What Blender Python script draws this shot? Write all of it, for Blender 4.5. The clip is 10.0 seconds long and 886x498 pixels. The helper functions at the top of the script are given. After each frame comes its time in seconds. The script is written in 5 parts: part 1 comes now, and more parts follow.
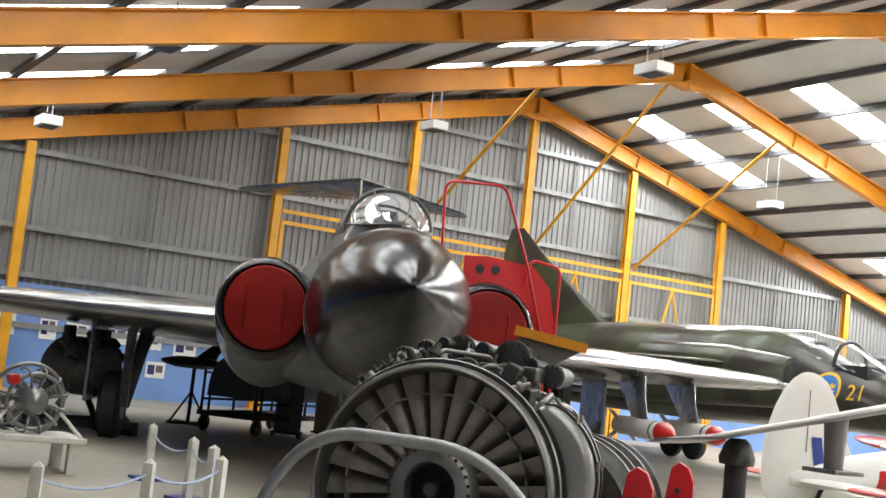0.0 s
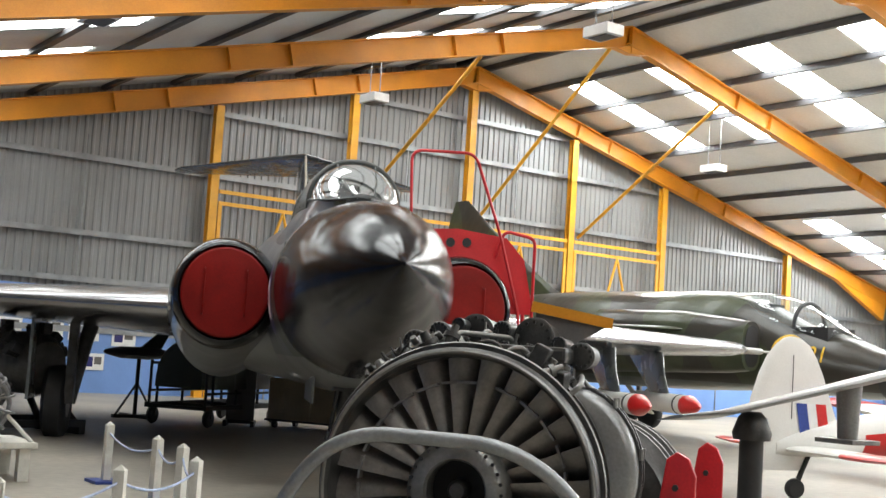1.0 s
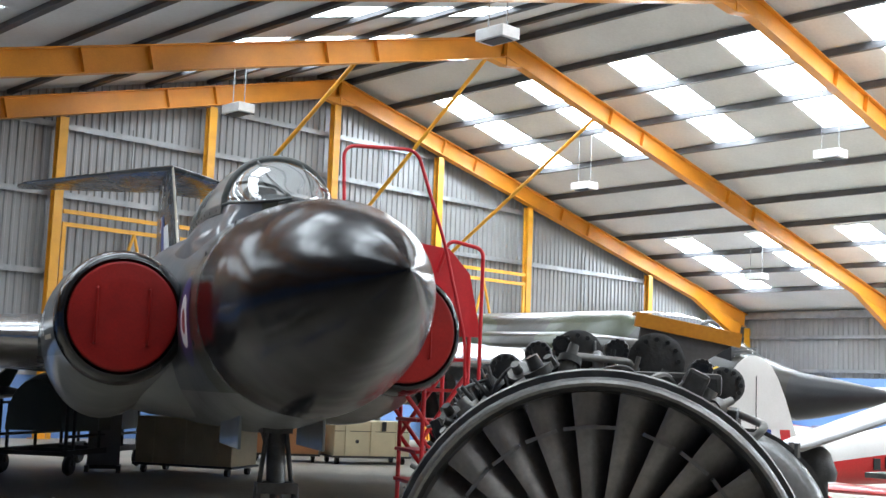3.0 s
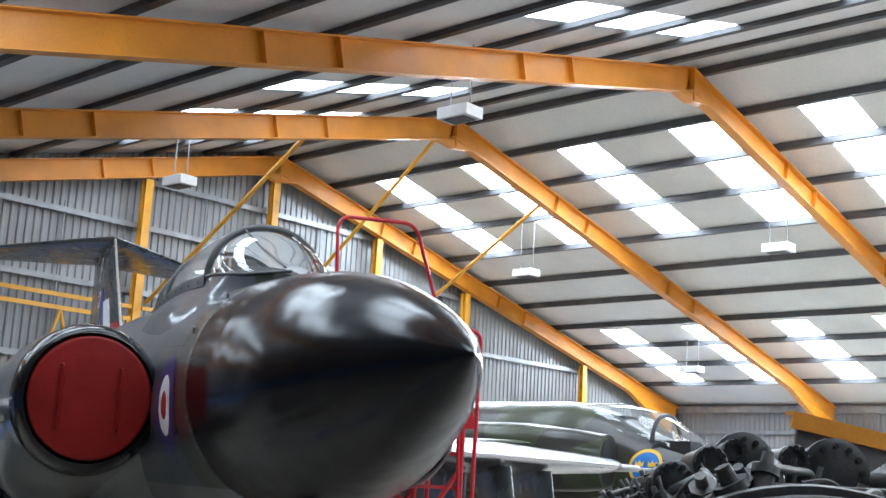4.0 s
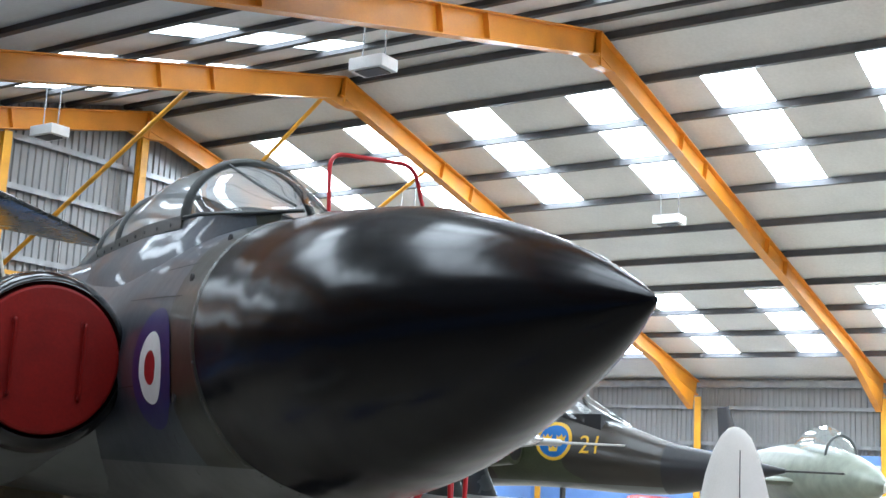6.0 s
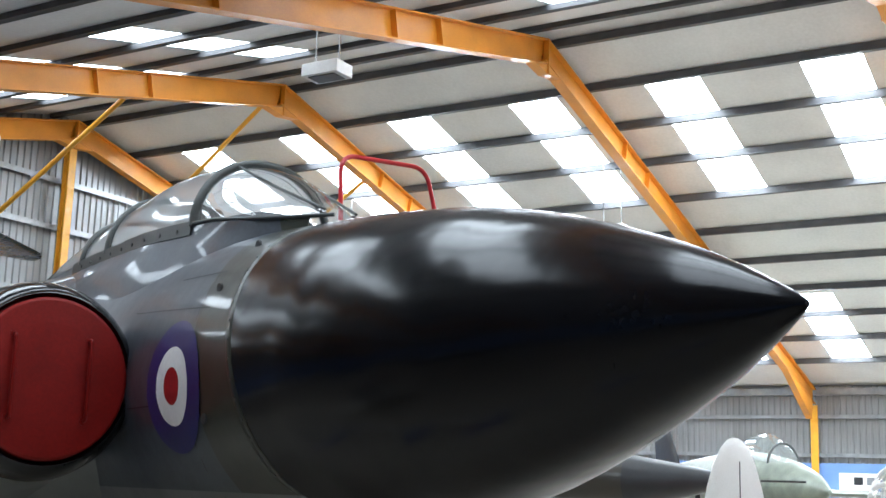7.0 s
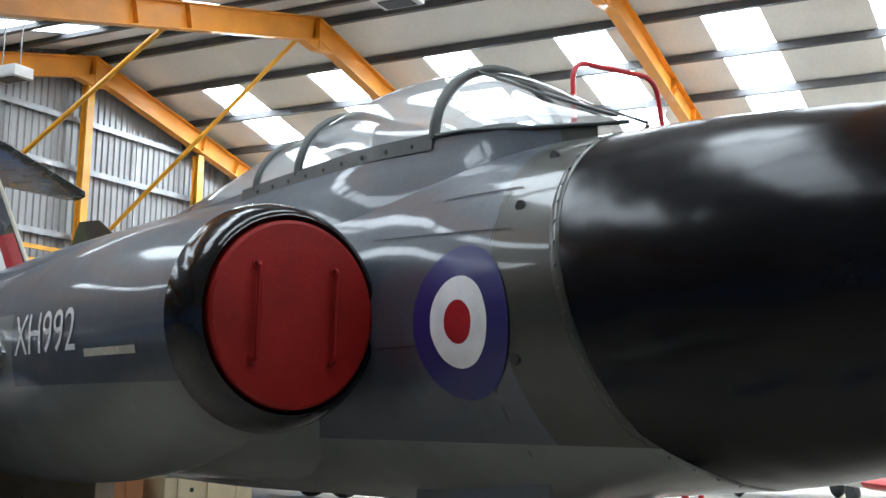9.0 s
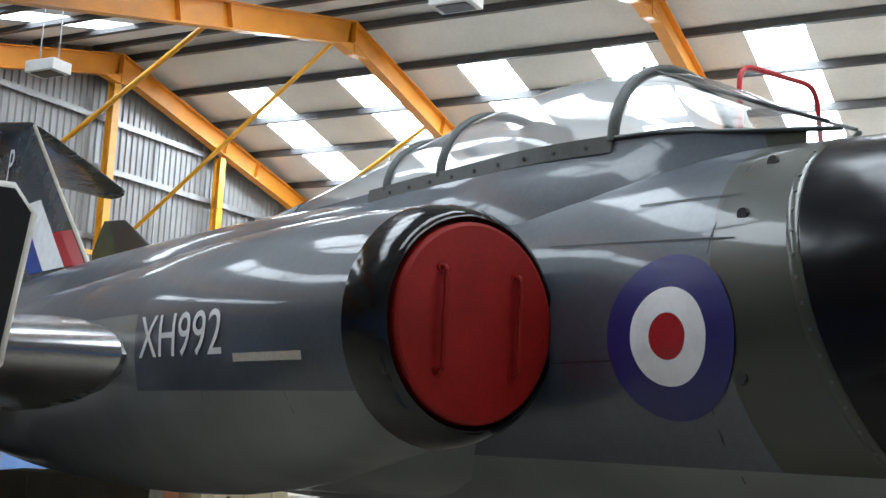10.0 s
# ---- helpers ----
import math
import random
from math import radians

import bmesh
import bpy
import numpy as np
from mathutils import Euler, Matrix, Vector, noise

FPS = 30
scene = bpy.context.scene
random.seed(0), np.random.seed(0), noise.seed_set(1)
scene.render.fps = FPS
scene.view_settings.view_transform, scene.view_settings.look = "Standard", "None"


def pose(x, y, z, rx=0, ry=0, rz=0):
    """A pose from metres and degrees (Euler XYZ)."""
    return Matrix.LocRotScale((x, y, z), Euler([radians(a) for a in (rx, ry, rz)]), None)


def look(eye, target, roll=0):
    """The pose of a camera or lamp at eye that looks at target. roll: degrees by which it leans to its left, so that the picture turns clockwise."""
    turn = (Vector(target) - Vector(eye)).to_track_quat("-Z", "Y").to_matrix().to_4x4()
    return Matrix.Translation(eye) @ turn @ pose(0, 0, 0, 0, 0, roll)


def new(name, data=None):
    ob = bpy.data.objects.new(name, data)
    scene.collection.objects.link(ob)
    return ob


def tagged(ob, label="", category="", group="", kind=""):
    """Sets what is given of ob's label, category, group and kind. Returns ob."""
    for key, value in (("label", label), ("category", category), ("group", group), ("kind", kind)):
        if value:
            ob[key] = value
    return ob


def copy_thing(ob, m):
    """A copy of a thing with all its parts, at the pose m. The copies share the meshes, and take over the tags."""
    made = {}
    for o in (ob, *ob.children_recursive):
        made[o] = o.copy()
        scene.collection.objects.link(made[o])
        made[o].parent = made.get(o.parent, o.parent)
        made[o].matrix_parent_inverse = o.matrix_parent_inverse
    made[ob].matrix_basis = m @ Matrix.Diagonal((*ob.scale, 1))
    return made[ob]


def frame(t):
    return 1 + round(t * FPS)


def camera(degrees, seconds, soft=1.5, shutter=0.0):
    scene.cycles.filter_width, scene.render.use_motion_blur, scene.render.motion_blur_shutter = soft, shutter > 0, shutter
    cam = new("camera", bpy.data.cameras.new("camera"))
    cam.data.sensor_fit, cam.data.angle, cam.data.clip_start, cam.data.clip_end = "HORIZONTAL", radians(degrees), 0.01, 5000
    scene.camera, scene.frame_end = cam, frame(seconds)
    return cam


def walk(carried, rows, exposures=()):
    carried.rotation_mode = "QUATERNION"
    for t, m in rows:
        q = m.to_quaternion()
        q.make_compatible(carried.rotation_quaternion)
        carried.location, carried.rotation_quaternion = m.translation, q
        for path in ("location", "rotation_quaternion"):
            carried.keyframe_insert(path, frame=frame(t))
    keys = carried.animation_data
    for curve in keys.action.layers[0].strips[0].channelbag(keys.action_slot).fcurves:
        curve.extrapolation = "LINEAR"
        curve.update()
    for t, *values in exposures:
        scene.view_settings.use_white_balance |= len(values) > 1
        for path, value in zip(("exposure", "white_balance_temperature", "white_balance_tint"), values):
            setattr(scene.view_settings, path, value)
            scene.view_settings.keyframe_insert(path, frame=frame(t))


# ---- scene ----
cam = camera(40.0, 10.0)
PATH = [
    (0, (-20.805, -29.715, 1.351), (-19.765, -28.019, 1.559), 6.2),
    (0.5, (-20.868, -29.398, 1.356), (-19.702, -27.782, 1.535), 4.1),
    (1, (-20.756, -28.851, 1.364), (-19.614, -27.219, 1.543), 3.7),
    (1.5, (-20.699, -28.366, 1.339), (-19.489, -26.783, 1.507), 3.8),
    (2, (-20.621, -27.832, 1.339), (-19.349, -26.304, 1.551), 3.3),
    (3.5, (-20.408, -26.242, 1.363), (-19.011, -24.84, 1.649), 2.6),
    (4, (-20.385, -25.699, 1.389), (-18.951, -24.358, 1.772), 3.3),
    (4.5, (-20.4, -25.307, 1.376), (-18.915, -24.016, 1.737), 2.4),
    (5, (-20.323, -24.82, 1.379), (-18.847, -23.506, 1.684), 3.8),
    (5.5, (-20.311, -24.381, 1.359), (-18.75, -23.175, 1.693), 2.6),
    (6, (-20.261, -23.965, 1.344), (-18.649, -22.836, 1.701), 3.0),
    (7.5, (-20.27, -22.679, 1.365), (-18.557, -21.72, 1.742), 1.9),
    (8, (-20.233, -22.215, 1.354), (-18.517, -21.238, 1.67), 4.4),
    (8.5, (-20.254, -21.747, 1.354), (-18.513, -20.795, 1.607), 2.6),
    (9, (-20.252, -21.28, 1.34), (-18.526, -20.315, 1.639), 1.3),
    (9.5, (-20.292, -20.795, 1.333), (-18.595, -19.798, 1.685), 4.1),
    (10, (-20.36, -20.312, 1.34), (-18.627, -19.365, 1.658), 2.9),
]
walk(cam, [(t, look(e, g, r)) for t, e, g, r in PATH],
     exposures=[(0, 0.08, 6500, 7), (2.0, 0.08, 6200, 6), (3.5, 0.02, 5600, 6), (4.5, -0.05, 5450, 6), (6.0, -0.1, 5550, 5), (8.0, 0, 5700, 5), (10.0, 0, 5780, 5)])

# ---- world, daylight and exposure ----
scene.view_settings.exposure = 0.0
world = bpy.data.worlds.new("sky")
scene.world = world
world.use_nodes = True
wn = world.node_tree.nodes
sky = wn.new("ShaderNodeTexSky")
sky.sky_type, sky.sun_disc = "NISHITA", False
sky.sun_elevation, sky.sun_rotation = radians(48), radians(120)
wn["Background"].inputs["Strength"].default_value = 0.1
world.node_tree.links.new(sky.outputs["Color"], wn["Background"].inputs["Color"])
sun = new("sun", bpy.data.lights.new("sun", "SUN"))
sun.data.energy, sun.data.angle, sun.data.color = 3.0, radians(0.5), (1, 0.96, 0.9)
sun.matrix_world = look((20, -12, 30), (0, -20, 0))
ROOFLIGHT_GLOW = 26.0      # emission of the glass-fibre rooflights of the sunny slope, standing in for daylight
DIM_ROOFLIGHT_GLOW = 7.5      # and of their dimmer copy on the slope turned from the sun


# ---- materials ----
def mat(name, col, rough=0.5, metal=0.0, var=0.18, scale=6.0, bump=0.05, coat=0.0, fine=60.0, dirt=None, coords="Object"):
    """A surface with colour and gloss that vary at a coarse and a fine scale, and fine relief."""
    m = bpy.data.materials.new(name)
    m.use_nodes = True
    nt = m.node_tree
    n, l = nt.nodes, nt.links
    b = n["Principled BSDF"]
    tc = n.new("ShaderNodeTexCoord")
    a = n.new("ShaderNodeTexNoise")
    a.inputs["Scale"].default_value, a.inputs["Detail"].default_value = scale, 4
    f = n.new("ShaderNodeTexNoise")
    f.inputs["Scale"].default_value, f.inputs["Detail"].default_value = fine, 3
    l.new(tc.outputs[coords], a.inputs["Vector"])
    l.new(tc.outputs[coords], f.inputs["Vector"])
    r = n.new("ShaderNodeValToRGB")
    r.color_ramp.elements[0].position, r.color_ramp.elements[1].position = 0.3, 0.7
    d = dirt or [c * (1 - var) for c in col]
    u = [min(1, c * (1 + var * 0.6)) for c in col]
    r.color_ramp.elements[0].color, r.color_ramp.elements[1].color = (*d, 1), (*u, 1)
    l.new(a.outputs["Fac"], r.inputs["Fac"])
    mix = n.new("ShaderNodeMix")
    mix.data_type, mix.blend_type = "RGBA", "OVERLAY"
    mix.inputs[0].default_value = 0.25
    l.new(r.outputs["Color"], mix.inputs[6])
    l.new(f.outputs["Fac"], mix.inputs[7])
    l.new(mix.outputs[2], b.inputs["Base Color"])
    mr = n.new("ShaderNodeMapRange")
    mr.inputs["To Min"].default_value, mr.inputs["To Max"].default_value = max(0.02, rough * 0.8), min(1, rough * 1.25)
    l.new(a.outputs["Fac"], mr.inputs["Value"])
    l.new(mr.outputs["Result"], b.inputs["Roughness"])
    bp = n.new("ShaderNodeBump")
    bp.inputs["Strength"].default_value, bp.inputs["Distance"].default_value = bump, 0.01
    l.new(f.outputs["Fac"], bp.inputs["Height"])
    l.new(bp.outputs["Normal"], b.inputs["Normal"])
    b.inputs["Metallic"].default_value = metal
    b.inputs["Coat Weight"].default_value = coat
    b.inputs["Coat Roughness"].default_value = 0.12
    return m


def chain(m):
    nt = m.node_tree
    return nt, nt.nodes, nt.links, nt.nodes["Principled BSDF"]


def math_node(nt, op, a, b=None):
    k = nt.nodes.new("ShaderNodeMath")
    k.operation = op
    for i, v in enumerate((a, b)):
        if v is None:
            continue
        if isinstance(v, (int, float)):
            k.inputs[i].default_value = v
        else:
            nt.links.new(v, k.inputs[i])
    return k.outputs[0]


def camouflage(name, upper, green, lower, line, rough, green_from=0.5, gscale=0.9, fore=-9.0, aft=None, coat=0.22):
    """Aircraft paint: two upper colours in large patches over a paler underside, the edge at height line."""
    m = mat(name, upper, rough, 0.0, 0.16, 3.0, 0.03, coat, 40)
    nt, n, l, b = chain(m)
    b.inputs["Coat Roughness"].default_value = 0.07
    base = b.inputs["Base Color"].links[0].from_socket
    tc = n.new("ShaderNodeTexCoord")
    sp = n.new("ShaderNodeSeparateXYZ")
    l.new(tc.outputs["Object"], sp.inputs[0])
    ns = n.new("ShaderNodeTexNoise")
    ns.inputs["Scale"].default_value, ns.inputs["Detail"].default_value = gscale, 0.5
    l.new(tc.outputs["Object"], ns.inputs["Vector"])
    g1 = math_node(nt, "GREATER_THAN", ns.outputs["Fac"], green_from)
    if fore > -5:
        g2 = math_node(nt, "LESS_THAN", math_node(nt, "ADD", sp.outputs["Y"], math_node(nt, "MULTIPLY", math_node(nt, "SUBTRACT", sp.outputs["Z"], 1.5), -0.22)), fore)
        g1 = math_node(nt, "MAXIMUM", g1, g2)
    mg = n.new("ShaderNodeMix")
    mg.data_type = "RGBA"
    l.new(g1, mg.inputs[0])
    l.new(base, mg.inputs[6])
    mg.inputs[7].default_value = (*green, 1)
    edge = math_node(nt, "SUBTRACT", line, sp.outputs["Z"])
    fac = math_node(nt, "GREATER_THAN", edge, 0.0)
    if aft:                        # behind this station the pale colour comes higher
        back = math_node(nt, "MULTIPLY", math_node(nt, "GREATER_THAN", sp.outputs["Y"], aft[0]), math_node(nt, "LESS_THAN", sp.outputs["Z"], aft[1]))
        fac = math_node(nt, "MAXIMUM", fac, back)
    ml = n.new("ShaderNodeMix")
    ml.data_type = "RGBA"
    l.new(fac, ml.inputs[0])
    l.new(mg.outputs[2], ml.inputs[6])
    st = n.new("ShaderNodeTexNoise")
    st.inputs["Scale"].default_value, st.inputs["Detail"].default_value = 2.2, 6
    l.new(tc.outputs["Object"], st.inputs["Vector"])
    rp = n.new("ShaderNodeValToRGB")
    rp.color_ramp.elements[0].position, rp.color_ramp.elements[1].position = 0.3, 0.75
    rp.color_ramp.elements[0].color = (*[c * 0.82 for c in lower], 1)
    rp.color_ramp.elements[1].color = (*[c * 1.12 for c in lower], 1)
    l.new(st.outputs["Fac"], rp.inputs["Fac"])
    l.new(rp.outputs["Color"], ml.inputs[7])
    l.new(ml.outputs[2], b.inputs["Base Color"])
    return m


M = {}
M["floor"] = mat("sealed concrete", (0.355, 0.32, 0.265), 0.5, 0, 0.25, 0.5, 0.05, 0, 9)
M["lining"] = mat("white lining board", (0.70, 0.70, 0.685), 0.7, 0, 0.10, 0.6, 0.04, 0, 14)
M["purlin"] = mat("dark galvanised steel", (0.10, 0.10, 0.105), 0.5, 0.5, 0.25, 2, 0.05)
M["cladding"] = mat("grey steel sheet", (0.265, 0.268, 0.272), 0.42, 0.25, 0.14, 0.8, 0.03)
M["girt"] = mat("galvanised rail", (0.30, 0.31, 0.32), 0.45, 0.6, 0.25, 3, 0.05)
M["orange"] = mat("orange steel paint", (0.68, 0.265, 0.012), 0.42, 0, 0.16, 1.2, 0.04, 0.1)
M["yellow"] = mat("yellow steel paint", (0.74, 0.36, 0.02), 0.42, 0, 0.18, 2.0, 0.04, 0.1)
M["blue"] = mat("pale blue board", (0.17, 0.30, 0.62), 0.5, 0, 0.12, 1.0, 0.02)
M["white"] = mat("white enamel", (0.78, 0.78, 0.76), 0.35, 0, 0.08, 5, 0.02)
M["offwhite"] = mat("worn white paint", (0.72, 0.70, 0.63), 0.5, 0, 0.15, 9, 0.05)
M["rope"] = mat("pale blue rope", (0.45, 0.52, 0.70), 0.8, 0, 0.2, 30, 0.3)
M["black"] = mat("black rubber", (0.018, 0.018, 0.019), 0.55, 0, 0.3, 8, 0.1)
M["radome"] = mat("black radome gloss", (0.005, 0.005, 0.007), 0.18, 0, 0.3, 2.0, 0.012, 0.0, 30)
M["radome"].node_tree.nodes["Principled BSDF"].inputs["Specular IOR Level"].default_value = 0.235
M["lip"] = mat("black lip gloss", (0.006, 0.006, 0.007), 0.13, 0, 0.3, 5.0, 0.02, 0.0, 30)
M["red"] = mat("red intake board", (0.21, 0.006, 0.004), 0.45, 0, 0.25, 2.5, 0.05, 0.0)
M["red"].node_tree.nodes["Principled BSDF"].inputs["Specular IOR Level"].default_value = 0.25
M["redsteel"] = mat("red steel paint", (0.50, 0.012, 0.018), 0.35, 0, 0.2, 3, 0.04, 0.2)
M["jet"] = camouflage("sea grey paint", (0.055, 0.066, 0.084), (0.024, 0.027, 0.017), (0.172, 0.180, 0.174), 1.35, 0.38, 0.95, 0.8, fore=2.95, coat=0.55)
M["nacelle"] = camouflage("sea grey nacelle paint", (0.055, 0.066, 0.084), (0.024, 0.027, 0.017), (0.172, 0.180, 0.174), 1.60, 0.38, 0.95, 0.8, aft=(6.17, 2.02), coat=0.55)
M["wing"] = camouflage("sea grey wing paint", (0.055, 0.062, 0.072), (0.035, 0.037, 0.025), (0.12, 0.13, 0.13), 1.95, 0.26, 0.7, 0.6)
M["edge"] = mat("polished leading edge", (0.42, 0.42, 0.43), 0.22, 0.9, 0.15, 3, 0.03)
M["frame"] = mat("canopy frame paint", (0.06, 0.065, 0.062), 0.35, 0, 0.2, 8, 0.03)
M["saab"] = camouflage("splinter camouflage", (0.052, 0.062, 0.032), (0.036, 0.032, 0.025), (0.11, 0.125, 0.12), 1.25, 0.3, 0.52, 0.7)
M["darkpaint"] = mat("dark radome paint", (0.022, 0.023, 0.026), 0.4, 0, 0.2, 3, 0.03)
M["metal"] = mat("worn engine steel", (0.24, 0.235, 0.225), 0.42, 0.75, 0.35, 7, 0.12)
M["darkmetal"] = mat("oily dark steel", (0.068, 0.067, 0.065), 0.42, 0.5, 0.4, 9, 0.15)
M["blade"] = mat("sooty vane steel", (0.25, 0.235, 0.22), 0.4, 0.5, 0.35, 5, 0.08)
M["silver"] = mat("silver dope", (0.27, 0.27, 0.27), 0.33, 0.6, 0.15, 4, 0.03)
M["gwhite"] = mat("gloss white paint", (0.78, 0.77, 0.74), 0.3, 0, 0.07, 2, 0.02, 0.2)
M["gred"] = mat("gloss red paint", (0.58, 0.02, 0.02), 0.3, 0, 0.12, 2, 0.02, 0.3)
M["gblue"] = mat("roundel blue", (0.015, 0.015, 0.125), 0.42, 0, 0.15, 4, 0.02, 0.15)
M["rred"] = mat("roundel red", (0.34, 0.015, 0.02), 0.3, 0, 0.15, 4, 0.02, 0.3)
M["flag_blue"] = mat("flash blue", (0.03, 0.06, 0.28), 0.35, 0, 0.1, 4, 0.02)
M["swblue"] = mat("bright roundel blue", (0.02, 0.16, 0.50), 0.4, 0, 0.1, 4, 0.02)
M["swyellow"] = mat("marking yellow", (0.80, 0.50, 0.03), 0.4, 0, 0.1, 4, 0.02)
M["card"] = mat("brown board", (0.46, 0.21, 0.09), 0.65, 0, 0.2, 2, 0.05)
M["beige"] = mat("beige painted ply", (0.62, 0.53, 0.34), 0.6, 0, 0.15, 2, 0.05)
M["tan"] = mat("tan canvas", (0.50, 0.42, 0.27), 0.65, 0, 0.2, 2, 0.1)
M["stencil"] = mat("white marking paint", (0.78, 0.78, 0.78), 0.4, 0, 0.1, 8, 0.02)
M["tape"] = mat("cream stencil strip", (0.50, 0.46, 0.38), 0.5, 0, 0.15, 10, 0.02)
M["section_green"] = mat("faded dark green paint", (0.045, 0.055, 0.042), 0.45, 0, 0.3, 2, 0.04)
M["slate"] = mat("slate grey paint", (0.12, 0.112, 0.108), 0.5, 0, 0.2, 3, 0.03)
M["greenwhite"] = mat("mottled pale green paint", (0.17, 0.19, 0.15), 0.4, 0, 0.3, 3, 0.03)

g = bpy.data.materials.new("perspex")
g.use_nodes = True
gn, gl = g.node_tree.nodes, g.node_tree.links
gn.remove(gn["Principled BSDF"])
tr, gs, lw, mx = gn.new("ShaderNodeBsdfTransparent"), gn.new("ShaderNodeBsdfGlossy"), gn.new("ShaderNodeLayerWeight"), gn.new("ShaderNodeMixShader")
tr.inputs["Color"].default_value = (0.93, 0.95, 0.95, 1)
gs.inputs["Roughness"].default_value = 0.05
gl.new(math_node(g.node_tree, "ADD", math_node(g.node_tree, "MULTIPLY", math_node(g.node_tree, "POWER", lw.outputs["Facing"], 2.5), 0.6), 0.06), mx.inputs[0])
hz, hm = gn.new("ShaderNodeBsdfTranslucent"), gn.new("ShaderNodeMixShader")
hz.inputs["Color"].default_value = (0.85, 0.86, 0.86, 1)
hm.inputs[0].default_value = 0.10          # crazed, dusty old perspex
gl.new(tr.outputs[0], hm.inputs[1])
gl.new(hz.outputs[0], hm.inputs[2])
gl.new(hm.outputs[0], mx.inputs[1])
gl.new(gs.outputs[0], mx.inputs[2])
gl.new(mx.outputs[0], gn["Material Output"].inputs["Surface"])
M["glass"] = g
# copy with much more white haze, for dust and for pale roof reflections
hg = g.copy()
hg.name = "milky perspex"
for nd in hg.node_tree.nodes:
    if nd.type == "BSDF_TRANSLUCENT":
        for lk in nd.outputs[0].links:
            lk.to_node.inputs[0].default_value = 0.58
M["milky"] = hg

# the sheets emit the daylight themselves; none passes through from the sky
r = bpy.data.materials.new("glass-fibre rooflight, daylight glow")
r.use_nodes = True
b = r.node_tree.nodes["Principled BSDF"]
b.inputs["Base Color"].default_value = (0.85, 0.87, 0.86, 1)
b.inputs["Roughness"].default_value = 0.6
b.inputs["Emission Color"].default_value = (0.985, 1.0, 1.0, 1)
b.inputs["Emission Strength"].default_value = ROOFLIGHT_GLOW
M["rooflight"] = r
# the same sheet again, its glow turned down to darken the shaded side
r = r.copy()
r.name = "glass-fibre rooflight, dimmer glow for the shaded slope"
r.node_tree.nodes["Principled BSDF"].inputs["Emission Strength"].default_value = DIM_ROOFLIGHT_GLOW
M["rooflight_dim_glow"] = r


def ripple(key, scale, depth, scale2, depth2):
    """Hand-beaten skin: broad shallow dents and smaller ripples under the paint."""
    nt, n, l, b = chain(M[key])
    old = b.inputs["Normal"].links[0].from_socket
    tc = n.new("ShaderNodeTexCoord")
    for sc, de in ((scale, depth), (scale2, depth2)):
        ns = n.new("ShaderNodeTexNoise")
        ns.inputs["Scale"].default_value, ns.inputs["Detail"].default_value = sc, 1.0
        l.new(tc.outputs["Object"], ns.inputs["Vector"])
        bp = n.new("ShaderNodeBump")
        bp.inputs["Strength"].default_value, bp.inputs["Distance"].default_value = 1.0, de
        l.new(ns.outputs["Fac"], bp.inputs["Height"])
        l.new(old, bp.inputs["Normal"])
        old = bp.outputs["Normal"]
    l.new(old, b.inputs["Normal"])


ripple("radome", 2.0, 0.022, 7.0, 0.002)
ripple("jet", 1.8, 0.014, 7.0, 0.0035)
ripple("nacelle", 1.8, 0.014, 7.0, 0.003)
ripple("wing", 1.5, 0.04, 6.0, 0.005)
ripple("lip", 4.0, 0.012, 14.0, 0.003)
ripple("saab", 1.6, 0.03, 5.0, 0.006)
ripple("cladding", 0.5, 0.05, 2.5, 0.01)

# ---- shapes ----
def part(name, vf, material, parent=None, label="", smooth=False, bevel=0.0):
    """Links vertices and faces as one mesh object, under a thing or a part where one is given."""
    me = bpy.data.meshes.new(name)
    me.from_pydata([tuple(v) for v in vf[0]], [], vf[1])
    if smooth:
        me.polygons.foreach_set("use_smooth", [True] * len(me.polygons))
    me.materials.append(material if not isinstance(material, str) else M[material])
    bm = bmesh.new()
    bm.from_mesh(me)
    bmesh.ops.recalc_face_normals(bm, faces=bm.faces)
    if bevel:
        es = [e for e in bm.edges if len(e.link_faces) == 2 and e.calc_face_angle() > 0.6]
        bmesh.ops.bevel(bm, geom=es, offset=bevel, segments=2, affect="EDGES", profile=0.6)
    if smooth:
        for e in bm.edges:
            if len(e.link_faces) == 2 and e.calc_face_angle() > 0.85:
                e.smooth = False
    bm.to_mesh(me)
    bm.free()
    me.update()
    ob = new(name, me)
    if parent:
        ob.parent = parent
    if label:
        tagged(ob, label)
    return ob


def thing(name, m, label, category, group="", kind=""):
    e = new(name)
    e.matrix_world = m
    e.empty_display_size = 0.2
    return tagged(e, label, category, group, kind)


def join(*parts):
    vs, fs = [], []
    for v, f in parts:
        o = len(vs)
        vs += [tuple(p) for p in v]
        fs += [tuple(i + o for i in q) for q in f]
    return vs, fs


def box(a, b):
    (x0, y0, z0), (x1, y1, z1) = a, b
    v = [(x, y, z) for z in (z0, z1) for y in (y0, y1) for x in (x0, x1)]
    return v, [(0, 2, 3, 1), (4, 5, 7, 6), (0, 1, 5, 4), (1, 3, 7, 5), (3, 2, 6, 7), (2, 0, 4, 6)]


def moved(vf, m):
    return [tuple(m @ Vector(p)) for p in vf[0]], vf[1]


def loft(rings, closed=True, cap=(True, True)):
    n = len(rings[0])
    vs = [tuple(p) for r in rings for p in r]
    fs = []
    for i in range(len(rings) - 1):
        for j in range(n if closed else n - 1):
            k = (j + 1) % n
            fs.append((i * n + j, i * n + k, (i + 1) * n + k, (i + 1) * n + j))
    if closed and cap[0]:
        fs.append(tuple(range(n))[::-1])
    if closed and cap[1]:
        fs.append(tuple(range((len(rings) - 1) * n, len(rings) * n)))
